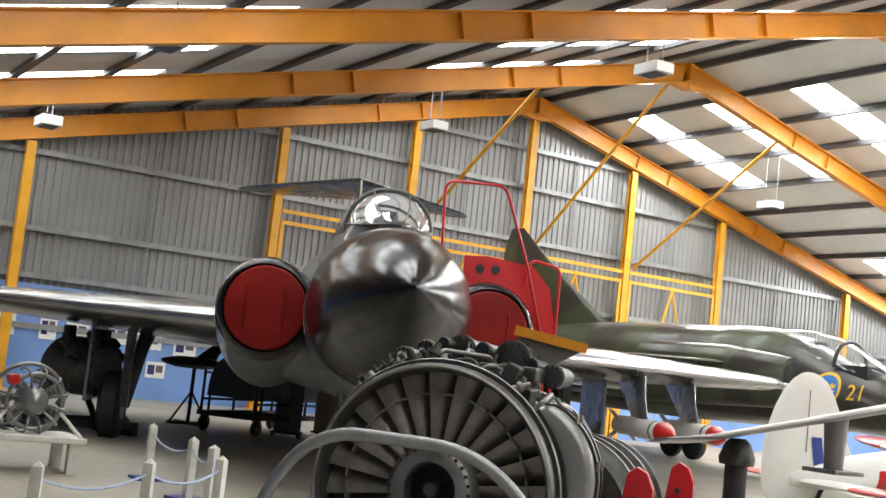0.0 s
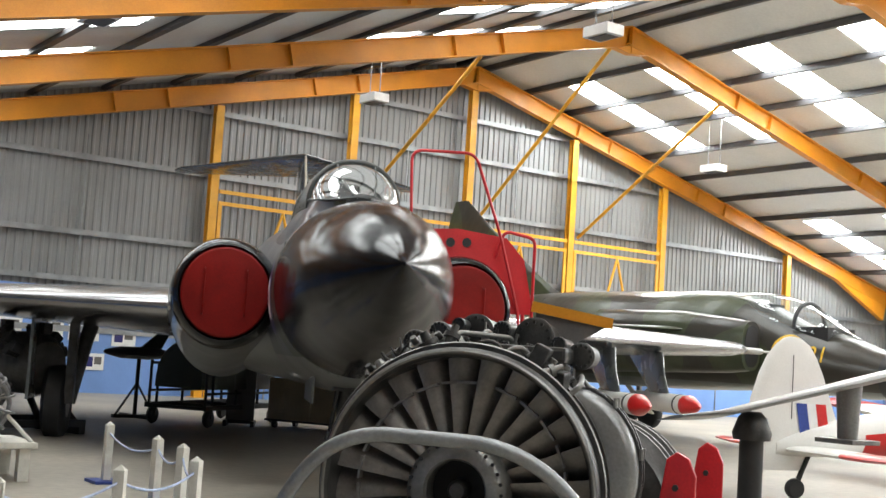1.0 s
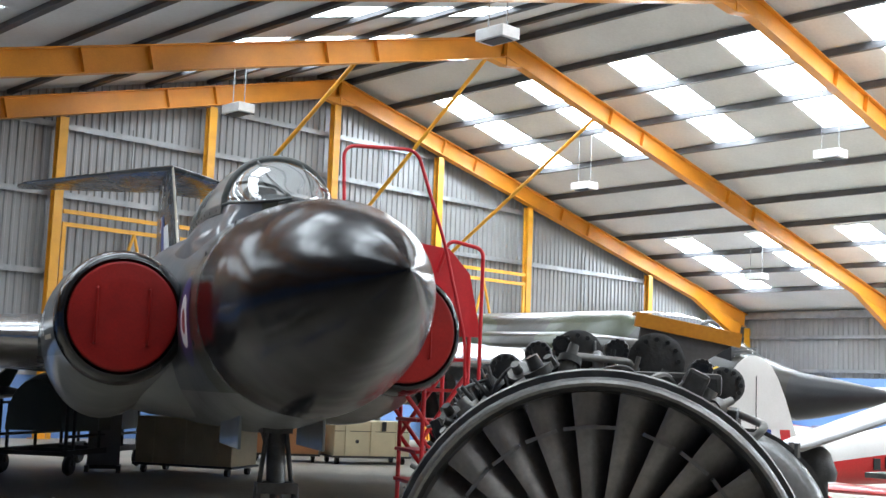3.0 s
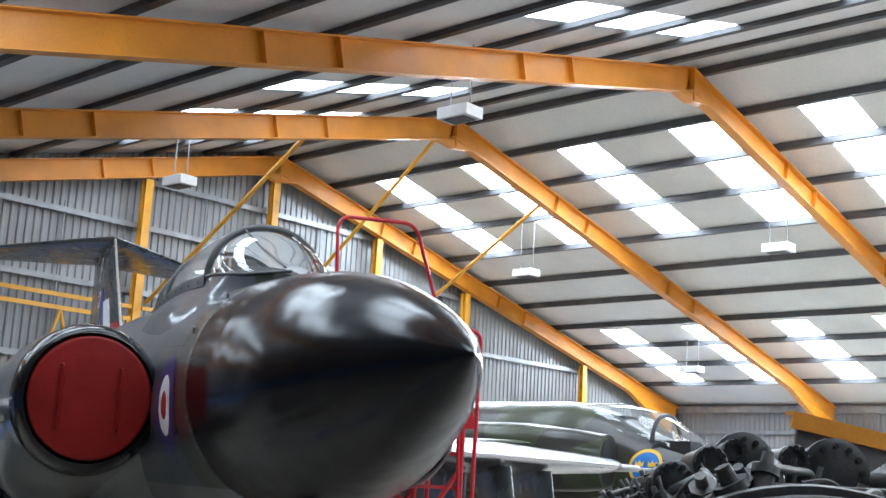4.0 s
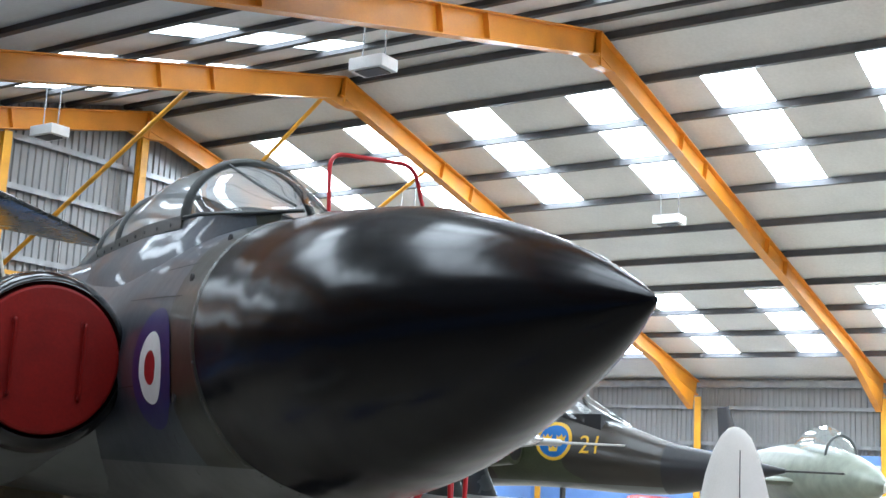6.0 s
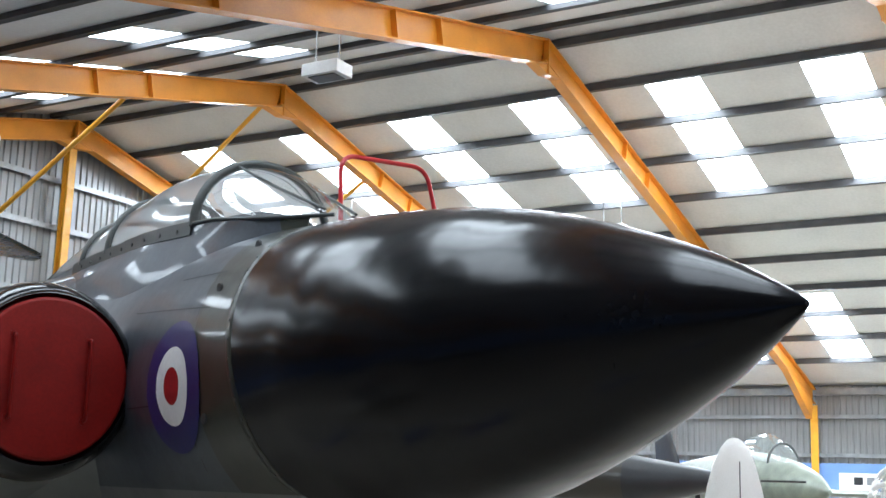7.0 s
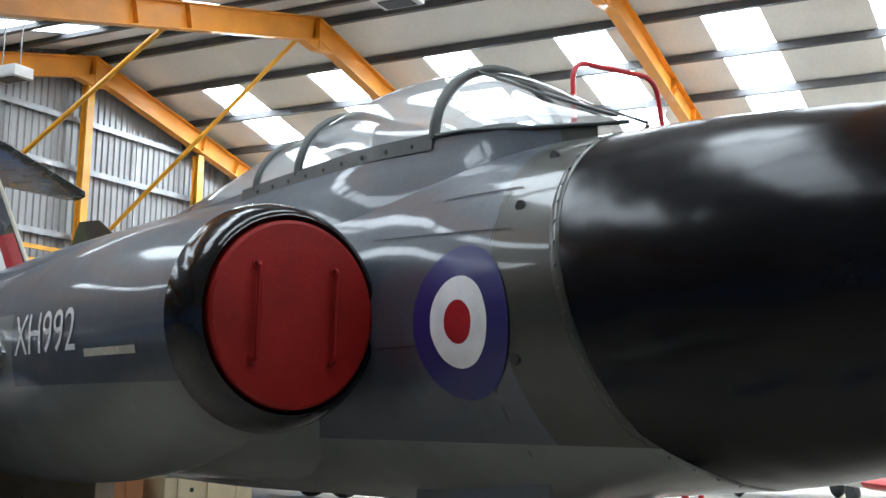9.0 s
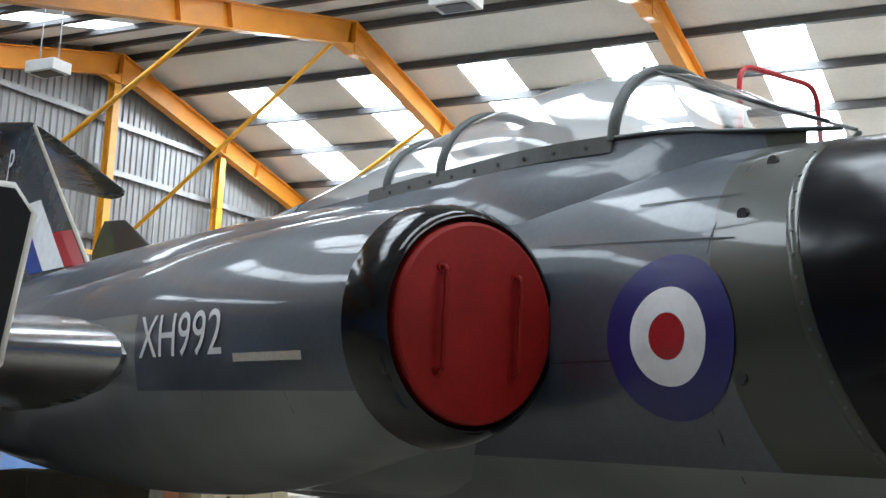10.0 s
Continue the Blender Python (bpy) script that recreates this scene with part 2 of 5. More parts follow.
    return vs, fs


def tube(points, r, n=10, closed=False):
    pts = [Vector(p) for p in points]
    rings = []
    up = Vector((0.13, 0.21, 0.97))
    for i, p in enumerate(pts):
        a, b = pts[max(0, i - 1)], pts[min(len(pts) - 1, i + 1)]
        if closed:
            a, b = pts[i - 1], pts[(i + 1) % len(pts)]
        t = (b - a).normalized()
        s = t.cross(up)
        if s.length < 0.05:
            s = t.cross(Vector((1, 0, 0)))
        s.normalize()
        w = s.cross(t)
        rr = r[i] if isinstance(r, (list, tuple)) else r
        rings.append([p + s * (rr * math.cos(q)) + w * (rr * math.sin(q)) for q in [2 * math.pi * k / n for k in range(n)]])
    if closed:
        rings.append(rings[0])
    return loft(rings, True, (not closed, not closed))


def rounded(points, r, steps=6):
    """The way through the points with its corners rounded."""
    pts = [Vector(p) for p in points]
    out = [pts[0]]
    for i in range(1, len(pts) - 1):
        a, b, c = pts[i - 1], pts[i], pts[i + 1]
        d1, d2 = (a - b), (c - b)
        q = min(r, d1.length * 0.49, d2.length * 0.49)
        p0, p2 = b + d1.normalized() * q, b + d2.normalized() * q
        for k in range(steps + 1):
            t = k / steps
            out.append(p0 * (1 - t) ** 2 + b * 2 * t * (1 - t) + p2 * t * t)
    return out + [pts[-1]]


def lathe(profile, n=32, axis="y"):
    """Turns (along, radius) rows about the local y (or z) axis."""
    rings = []
    for a, r in profile:
        ring = []
        for k in range(n):
            q = 2 * math.pi * k / n
            c, s = r * math.cos(q), r * math.sin(q)
            ring.append((c, a, s) if axis == "y" else (c, s, a))
        rings.append(ring)
    return loft(rings)


def cyl(p, q, r, n=14):
    return tube([p, q], r, n)


def smooth_rows(rows, a):
    """The row at station a, gliding between rows that are (station, values...)."""
    if a <= rows[0][0]:
        return rows[0][1:]
    for i in range(len(rows) - 1):
        r0, r1 = rows[i], rows[i + 1]
        if a <= r1[0]:
            h = r1[0] - r0[0]
            t = (a - r0[0]) / h
            rm, rp = rows[max(0, i - 1)], rows[min(len(rows) - 1, i + 2)]
            out = []
            for u, v, w, z in zip(r0[1:], r1[1:], rm[1:], rp[1:]):
                m0 = (v - w) / (r1[0] - rm[0]) * h
                m1 = (z - u) / (rp[0] - r0[0]) * h
                out.append((2 * t ** 3 - 3 * t * t + 1) * u + (t ** 3 - 2 * t * t + t) * m0 + (3 * t * t - 2 * t ** 3) * v + (t ** 3 - t * t) * m1)
            return out
    return rows[-1][1:]


def section(cx, cz, w, up, down, p=2.0, n=40):
    """A closed cross-section about (cx, cz): half width w, reaching up and down."""
    ring = []
    for k in range(n):
        q = 2 * math.pi * k / n
        c, s = math.cos(q), math.sin(q)
        e = 2.0 / p
        ring.append((cx + w * math.copysign(abs(c) ** e, c), cz + (up if s > 0 else down) * math.copysign(abs(s) ** e, s)))
    return ring


def corrugated(width, heights, pitch=0.2, depth=0.035):
    """A ribbed sheet in the local x-z plane; heights(x) gives its foot and head."""
    prof = []
    k = 0
    x = 0.0
    while x < width:
        for f, d in ((0.0, 0), (0.5, 0), (0.62, depth), (0.88, depth)):
            if x + f * pitch <= width:
                prof.append((x + f * pitch, d))
        x += pitch
    prof.append((width, 0))
    vs, fs = [], []
    for x, d in prof:
        lo, hi = heights(x)
        vs += [(x, -d, lo), (x, -d, hi)]
    for i in range(len(prof) - 1):
        fs.append((2 * i, 2 * i + 2, 2 * i + 3, 2 * i + 1))
    return vs, fs


# ---- the hangar ----
SLOPE = 0.25
SHEET = 10.21                                  # height of the roof lining at the ridge
XR, XL, YB = 20.75, -27.0, -43.0               # side walls and back wall
FRAMES = [-0.35, -6.75, -13.18, -19.6, -26.0, -32.4, -38.8]
LIGHTS_Y = [-1.65 - 3.17 * k for k in range(13)]
LIGHT_W = 1.18


def roof_z(x):
    return SHEET - SLOPE * abs(x)


part_floor = part("floor", ([(XL - 1, YB - 1, 0), (XR + 1, YB - 1, 0), (XR + 1, 1, 0), (XL - 1, 1, 0), (XL - 1, YB - 1, -0.3), (XR + 1, YB - 1, -0.3), (XR + 1, 1, -0.3), (XL - 1, 1, -0.3)],
                  [(0, 1, 2, 3), (7, 6, 5, 4), (0, 4, 5, 1), (1, 5, 6, 2), (2, 6, 7, 3), (3, 7, 4, 0)]), "floor")
tagged(part_floor, "sealed grey concrete hangar floor, lightly stained", "floor", kind="structure")


def ceiling_slope(name, side, x_end, rows, few=None):
    """One roof slope, lined white below, open where the rooflights lie."""
    xs = [0.0] + [v for r in rows for v in r] + [x_end]
    ys = [0.3]
    for y in LIGHTS_Y:
        ys += [y, y - LIGHT_W]
    ys.append(YB - 0.3)
    vs, fs = [], []
    for x in xs:
        for y in ys:
            vs.append((side * x, y, roof_z(x)))
    ny = len(ys)
    top = len(vs)
    vs += [(x, y, z + 0.08) for x, y, z in vs]
    for i in range(len(xs) - 1):
        for j in range(ny - 1):
            hole = i % 2 == 1 and j % 2 == 1 and not (few and i == 3 and j // 2 >= few)
            q = (i * ny + j, (i + 1) * ny + j, (i + 1) * ny + j + 1, i * ny + j + 1)
            if not hole:
                fs.append(q)
                fs.append(tuple(k + top for k in q[::-1]))
    ob = part(name, (vs, fs), "lining")
    tagged(ob, "white-lined sheet roof slope of a hangar", "ceiling", kind="structure")
    for xa, xb in rows:
        for k_, y in enumerate(LIGHTS_Y):
            if few and xa > 10 and k_ >= few:
                continue
            v = []
            n = 10
            for k in range(n + 1):
                yy = y - LIGHT_W * k / n
                d = 0.02 * (k % 2)
                v += [(side * xa, yy, roof_z(xa) + 0.05 + d), (side * xb, yy, roof_z(xb) + 0.05 + d)]
            f = [(2 * k, 2 * k + 1, 2 * k + 3, 2 * k + 2) for k in range(n)]
            part("rooflight", (v, f), "rooflight" if side > 0 else "rooflight_dim_glow", ob)
    return ob


ceil_r = ceiling_slope("ceiling", 1, XR, [(2.35, 7.45), (13.3, 18.7)])
ceil_l = ceiling_slope("ceiling", -1, -XL, [(1.95, 7.4), (13.15, 18.4)])

# purlins: folded rails under the lining, along the building
purlin_x = [0.42, 2.05, 3.65, 5.27, 7.1, 8.95, 10.8, 12.65, 14.5, 16.3, 18.2]
for side, xs in ((1, purlin_x), (-1, [0.42] + [2.2 + 1.75 * k for k in range(14)])):
    roofrails = thing("roof_purlins", pose(0, 0, 0), "dark galvanised purlins under the roof lining", "purlins", kind="structure")
    for x in xs:
        z = roof_z(x)
        dp = 0.17 if side > 0 else 0.11
        c = box((-0.035, YB, -dp), (0.035, 0.1, -0.01))
        lip = box((0.035, YB, -dp), (0.09, 0.1, -dp + 0.015))
        part("purlin", moved(join(c, lip), pose(side * x, 0, z)), "purlin", roofrails)


def i_beam(length, depth, width, fl=0.025, web=0.015):
    """An I-section along local x, its top at z = 0."""
    return join(box((0, -width / 2, -fl), (length, width / 2, 0)), box((0, -web / 2, -depth + fl), (length, web / 2, -fl)),
                box((0, -width / 2, -depth), (length, width / 2, -depth + fl)))


def portal_frame(y, gable=False):
    f = thing("portal_frame", pose(0, y, 0), "orange painted steel portal frame", "steel frame", "portal frames", "structure")
    ang = math.degrees(math.atan(SLOPE))
    top = SHEET - 0.23
    depth, width = 0.5, 0.24
    for side, xe in ((1, 20.4), (-1, 26.6)):
        length = xe / math.cos(math.atan(SLOPE))
        m = pose(0, 0, top, 0, ang, 0) if side > 0 else pose(0, 0, top, 0, ang, 180)
        if side < 0:
            m = Matrix.Translation((0, 0, top)) @ Euler((0, 0, math.pi)).to_matrix().to_4x4() @ Euler((0, radians(ang), 0)).to_matrix().to_4x4()
        part("rafter", moved(i_beam(length, depth, width), m), "orange", f, bevel=0.0)
        # splice plates and web stiffeners
        for d in (4.2, 5.6, 9.8, 11.2):
            part("stiffener", moved(box((d - 0.012, -width / 2 + 0.005, -depth + 0.03), (d + 0.012, width / 2 - 0.005, -0.03)), m), "orange", f)
        # tapering haunch at the eaves
        hl = 3.4
        v = []
        for yy in (-width / 2 + 0.02, width / 2 - 0.02):
            v += [(length - hl, yy, -depth), (length - 0.3, yy, -depth), (length - 0.3, yy, -depth - 0.6)]
        part("haunch", moved((v, [(0, 1, 2), (5, 4, 3), (0, 3, 4, 1), (1, 4, 5, 2), (2, 5, 3, 0)]), m), "orange", f)
        part("column", join(*[moved(i_beam(roof_z(xe) - 0.75, 0.5, width), Matrix.Translation((side * (xe + 0.1), 0, 0)) @ Euler((0, radians(-90), 0)).to_matrix().to_4x4() @ Matrix.Diagonal((1, 1, side, 1)))]), "yellow", f)
    zz = top - depth - 0.015
    part("apex_plate", ([(x, yy, zz + z - 0.01) for yy in (-width / 2 + 0.015, width / 2 - 0.015) for x, z in ((-0.55, -0.13), (0, 0.0), (0.55, -0.13), (0.03, -0.2), (-0.03, -0.2))],
                        [(0, 1, 2, 3, 4), (9, 8, 7, 6, 5), (0, 5, 6, 1), (1, 6, 7, 2), (2, 7, 8, 3), (3, 8, 9, 4), (4, 9, 5, 0)]), "orange", f)
    part("splice_plate", box((-0.02, -width / 2 - 0.01, zz - 0.2), (0.02, width / 2 + 0.01, top - 0.02)), "orange", f)
    return f


for y in FRAMES:
    portal_frame(y)

# gable wall: ribbed sheets between yellow posts, with rails
POSTS = [-20.6, -14.4, -8.0, -4.0, 0.0, 4.0, 8.0, 14.35]
gable = thing("wall_north", pose(0, 0.12, 0), "ribbed grey steel sheet gable wall with rails", "wall", kind="structure")
edges = [XL] + POSTS + [XR]
for a, c in zip(edges, edges[1:]):
    part("cladding_sheet", moved(corrugated(c - a, lambda x, a=a: (0.0, roof_z(x + a) - 0.02)), pose(a, 0, 0)), "cladding", gable)
part("outer_skin", box((XL, 0.05, 0), (XR, 0.2, 3.7)), "cladding", gable)
for z in (1.5, 2.7, 3.82, 5.65, 7.28, 8.45):
    half = min((SHEET - 0.5 - z) / SLOPE, 26.0)
    part("girt", join(box((max(XL, -half), -0.17, z - 0.07), (min(half, XR), -0.15, z + 0.07)), box((max(XL, -half), -0.15, z + 0.05), (min(half, XR), -0.04, z + 0.07))), "girt", gable)
for a, c in zip(POSTS[:-1], POSTS[1:]):
    x = (a + c) / 2
    part("tie", box((x - 0.02, -0.14, 0), (x + 0.02, -0.1, roof_z(x) - 1.2)), "girt", gable)
part("kick_board", box((XL, -0.12, 0), (XR, -0.05, 2.5)), "blue", gable)
for x in POSTS:
    h = roof_z(x) - 0.27 - 0.49 - 0.02
    p = thing("gable_post", pose(x, -0.2, 0), "yellow painted steel gable post", "post", "gable posts", "structure")
    part("post", join(box((-0.11, -0.17, 0), (0.11, -0.145, h)), box((-0.11, 0.02, 0), (0.11, 0.04, h)), box((-0.01, -0.145, 0), (0.01, 0.02, h))), "yellow", p)
    part("base_plate", box((-0.2, -0.25, 0), (0.2, 0.1, 0.02)), "yellow", p)
for x in (-4.0, 0.0, 4.0):
    br = part("diagonal_brace", cyl((x + 0.14, -0.5, 5.35), (x - 0.46, -6.6, roof_z(x - 0.46) - 0.72), 0.05), "yellow", None, "", True)
    tagged(br, "yellow tubular brace from gable post to rafter", "brace", "diagonal braces", "structure")
# sliding door heads between the posts
for a, c in ((-8.0, -4.0), (-4.0, 0.0), (0.0, 4.0), (4.0, 8.0)):
    d = thing("sliding_door", pose(a + 0.15, -0.3, 0), "tall hangar door with a yellow steel frame", "door", "hangar doors", "structure")
    w = c - a - 0.3
    part("head_rail", join(box((0, -0.06, 5.18), (w, 0.0, 5.28)), box((0, -0.06, 4.88), (w, 0.0, 4.98))), "yellow", d)
    for x in (0, w - 0.1):
        part("stile", box((x, -0.05, 0), (x + 0.1, 0.0, 4.88)), "yellow", d)
    part("v_brace", join(cyl((w / 2, -0.03, 4.88), (w / 2 - 0.7, -0.03, 2.6), 0.04), cyl((w / 2, -0.03, 4.88), (w / 2 + 0.7, -0.03, 2.6), 0.04)), "yellow", d)
    part("door_rail", box((0.1, -0.04, 2.5), (w - 0.1, 0.0, 2.62)), "yellow", d)

# side walls and back wall
for nm, x, s in (("wall_east", XR, 1), ("wall_west", XL, -1)):
    w = thing(nm, pose(x, 0.1, 0), "ribbed grey steel sheet side wall over a blue board", "wall", kind="structure")
    n = 7
    ln = -YB / n
    for k in range(n):
        part("cladding_sheet", moved(corrugated(ln, lambda q, x=x: (0, roof_z(x))), Matrix.Translation((0, -k * ln, 0)) @ Euler((0, 0, radians(-90))).to_matrix().to_4x4()), "cladding", w)
    for z in (2.75, 4.0, 4.95):
        if z < roof_z(x) - 0.2:
            part("girt", box((-s * 0.17, YB, z - 0.06), (-s * 0.05, -0.1, z + 0.06)), "girt", w)
    part("kick_board", box((-s * 0.12, YB, 0), (-s * 0.05, -0.1, 2.5)), "blue", w)
    part("eaves_gutter", box((-s * 0.3, YB, roof_z(x) - 0.32), (0, -0.1, roof_z(x) - 0.1)), "girt", w)
for k in range(9):
    y = -4.0 - 2.1 * k
    pb = thing("poster_board", pose(XR - 0.125, y, 1.75), "white printed poster panel on the blue wall board", "poster", "wall posters")
    part("sheet", box((-0.02, -0.6, -0.45), (0, 0.6, 0.45)), "white", pb)
    for j in range(4):
        yy, zz = -0.4 + 0.4 * (j % 3), 0.2 - 0.42 * (j // 2)
        part("print", box((-0.024, yy - 0.14, zz - 0.12), (-0.0201, yy + 0.14, zz + 0.12)), "darkpaint" if j % 2 else "girt", pb)
for x, z, w, h in ((-14.5, 1.5, 0.75, 0.5), (-13.35, 1.5, 0.4, 0.55), (-12.65, 1.5, 0.55, 0.42), (-11.7, 1.5, 0.6, 0.42), (-10.9, 1.45, 0.75, 0.42), (-9.9, 1.4, 0.6, 0.5), (-16.4, 1.5, 0.8, 0.6), (-10.6, 0.75, 0.5, 0.4), (-12.2, 0.75, 0.55, 0.4)):
    pb = thing("poster_board", pose(x, 0.12 - 0.125, z), "white printed poster sheet on the blue gable board", "poster", "gable posters")
    part("sheet", box((-w / 2, -0.015, -h / 2), (w / 2, 0, h / 2)), "white", pb)
    for j in range(2):
        part("print", box((-w * 0.4 + w * 0.42 * j, -0.019, -h * 0.3 + h * 0.15 * j), (-w * 0.05 + w * 0.42 * j, -0.0151, h * 0.3)), "slate" if j else "gblue", pb)
back = thing("wall_south", pose(0, YB, 0), "plain grey steel sheet end wall", "wall", kind="structure")
part("cladding_sheet", moved(corrugated(XR - XL, lambda x: (0.0, roof_z(x + XL))), pose(XL, 0, 0)), "cladding", back)


def hung_light(x, y, z):
    e = thing("ceiling_light", pose(x, y, z), "white box light hung on two rods", "ceiling light", "hung box lights")
    part("housing", box((-0.21, -0.33, -0.1), (0.21, 0.33, 0.1)), "white", e, bevel=0.015)
    part("grille", box((-0.15, -0.24, -0.115), (0.15, 0.24, -0.101)), "darkmetal", e)
    for yy in (-0.22, 0.22):
        part("rod", cyl((0, yy, 0.09), (0, yy, roof_z(x) - z - 0.02), 0.012, 6), "girt", e)
    return e


for x, y, z in ((-6.1, -4.7, 7.33), (-6.05, -12.5, 7.5), (5.5, -4.7, 7.33), (5.1, -12.5, 7.25), (14.3, -4.7, 5.6), (-15.1, -4.7, 5.6), (-15.35, -12.5, 5.8)):
    hung_light(x, y, z)


# ---- the black-nosed jet fighter ----
from mathutils.bvhtree import BVHTree
JET = pose(-16.374, -22.162, -0.05, 0, 0, -25.5) @ Matrix.Diagonal((0.97, 1.03, 1, 1))          # local y runs aft from the nose tip, x to its port side
jet = thing("jet_fighter", JET, "grey and green delta jet fighter with black nose and red covers", "jet aircraft")
NZ = 1.95
RAD = [(0.0, 0.012), (0.03, 0.035), (0.1, 0.078), (0.25, 0.165), (0.45, 0.265), (0.7, 0.37), (0.95, 0.465), (1.27, 0.57), (1.6, 0.655), (2.0, 0.725), (2.4, 0.77), (2.8, 0.80), (3.2, 0.82)]


def nose_len(q):
    """How far aft the radome reaches, by the angle round the nose."""
    s = math.sin(q)
    return 2.62 + 0.24 * s if s > -0.7 else 2.62 + 0.24 * s - 0.7 * (-(s + 0.7)) ** 1.2


def nose_ring(f, grow=1.0, n=48):
    ring = []
    for k in range(n):
        q = 2 * math.pi * k / n
        a = f * nose_len(q)
        r = smooth_rows(RAD, a)[0] * grow
        ring.append((r * math.cos(q), a, NZ + 0.07 * (1 - min(1, a / 2)) + r * math.sin(q)))
    return ring


rings = [nose_ring(f) for f in (0.0, 0.012, 0.04, 0.09, 0.15, 0.22, 0.3, 0.4, 0.5, 0.6, 0.7, 0.8, 0.9, 1.0)]
part("radome", loft(rings), "radome", jet, "glossy black pointed radome", True)



def seam_ring(off, grow, n=64):
    """A ring just behind the radome's edge, off metres aft."""
    ring = []
    for k in range(n):
        q = 2 * math.pi * k / n
        a = nose_len(q) + off
        r = smooth_rows(RAD, a)[0] * grow
        ring.append((r * math.cos(q), a, NZ + r * math.sin(q)))
    return ring


BODY = [  # station, centre height, half width, reach up, reach down, squareness
    (3.1, 1.95, 0.802, 0.825, 0.84, 2.0), (3.6, 1.95, 0.803, 0.865, 0.89, 2.03), (4.15, 1.95, 0.775, 0.89, 0.93, 2.1), (5.0, 1.98, 0.85, 0.90, 0.96, 2.2),
    (6.5, 2.0, 1.05, 0.95, 1.0, 2.3), (9.0, 2.05, 1.05, 0.95, 1.0, 2.3), (12.0, 2.1, 0.95, 0.90, 0.9, 2.1), (14.5, 2.2, 0.7, 0.7, 0.65, 2.0), (16.4, 2.3, 0.3, 0.35, 0.3, 2.0)]
rings = [nose_ring(1.0, 0.998)]
for a in [3.1 + 0.3 * k for k in range(45)]:
    cz, w, u, d, p = smooth_rows(BODY, a)
    rings.append([(x, a, z) for x, z in section(0, cz, w, u, d, p, 48)])
step = [[Vector(p).lerp(Vector(q), k / 5) for p, q in zip(rings[0], rings[1])] for k in range(1, 5)]
rings[1:1] = step
body_vf = loft(rings)
body = part("fuselage", body_vf, "jet", jet, "", True)

seam = part("seam_band", loft([seam_ring(0.004, 1.0), seam_ring(0.008, 1.004), seam_ring(0.05, 1.004), seam_ring(0.056, 1.0)], True, (False, False)), "jet", jet, "raised strap behind the radome", True)
for k in range(24):
    q = radians(95 + 7.0 * k)
    a = nose_len(q) + 0.03
    r_ = smooth_rows(RAD, a)[0] * 1.005
    part("rivet", moved(lathe([(-0.004, 0.0), (-0.003, 0.006), (0.003, 0.008), (0.003, 0.0)], 8), pose(r_ * math.cos(q), a, NZ + r_ * math.sin(q), 0, 90 - math.degrees(q), 0) @ pose(0, 0, 0, 90, 0, 0)), "frame", seam)

NAC = [  # station, centre out, centre height, half width, up, down
    (4.23, 1.22, 1.92, 0.549, 0.549, 0.549), (4.42, 1.22, 1.92, 0.562, 0.562, 0.567), (4.8, 1.225, 1.92, 0.59, 0.585, 0.66), (5.2, 1.24, 1.92, 0.605, 0.59, 0.76), (6.0, 1.25, 1.92, 0.63, 0.58, 0.86),
    (7.5, 1.22, 1.92, 0.66, 0.52, 0.90), (10.0, 1.1, 1.95, 0.66, 0.45, 0.85), (13.0, 0.85, 2.0, 0.58, 0.45, 0.6), (15.3, 0.75, 2.05, 0.46, 0.44, 0.44)]
nac_bvh = {}
for s in (-1, 1):
    rings = []
    for a in [4.23, 4.29, 4.35, 4.42, 4.5, 4.6] + [4.8 + 0.35 * k for k in range(31)]:
        cx, cz, w, u, d = smooth_rows(NAC, a)
        rings.append([(s * cx + x, a, z) for x, z in section(0, cz, w, u, d, 2.0, 40)])
    nvf = loft(rings)
    nac_bvh[s] = nvf
    nac = part("nacelle", nvf, "nacelle", jet, "", True)
    # black rounded intake lip and the red cover in its mouth
    prof = [(4.16, 0.44), (4.07, 0.448), (4.035, 0.455), (4.02, 0.468), (4.025, 0.482), (4.045, 0.5), (4.09, 0.523), (4.15, 0.541), (4.225, 0.552), (4.24, 0.5545)]
    lip = loft([[(s * 1.22 + r * math.cos(2 * math.pi * k / 48), a, 1.92 + r * math.sin(2 * math.pi * k / 48)) for k in range(48)] for a, r in prof], True, (False, False))
    part("intake_lip", lip, "lip", jet, "glossy black intake lip", True)
    cov = part("intake_cover", moved(lathe([(3.99, 0.0), (3.992, 0.3), (3.998, 0.425), (4.004, 0.438), (4.015, 0.443), (4.14, 0.443), (4.14, 0.0)], 56), pose(s * 1.22, 0, 1.92)), "red", jet, "red painted round intake cover", False)
    for hx in (-0.215, 0.205):
        pts = rounded([(s * 1.22 + hx, 4.0, 2.14), (s * 1.22 + hx, 3.955, 2.14), (s * 1.22 + hx, 3.955, 1.70), (s * 1.22 + hx, 4.0, 1.70)], 0.03, 4)
        part("handle", tube(pts, 0.011, 8), "red", cov, "", True)
        for hz in (2.14, 1.70):
            part("handle_foot", moved(lathe([(0, 0), (0, 0.024), (0.006, 0.024), (0.006, 0)], 12), pose(s * 1.22 + hx, 3.987, hz)), "red", cov)


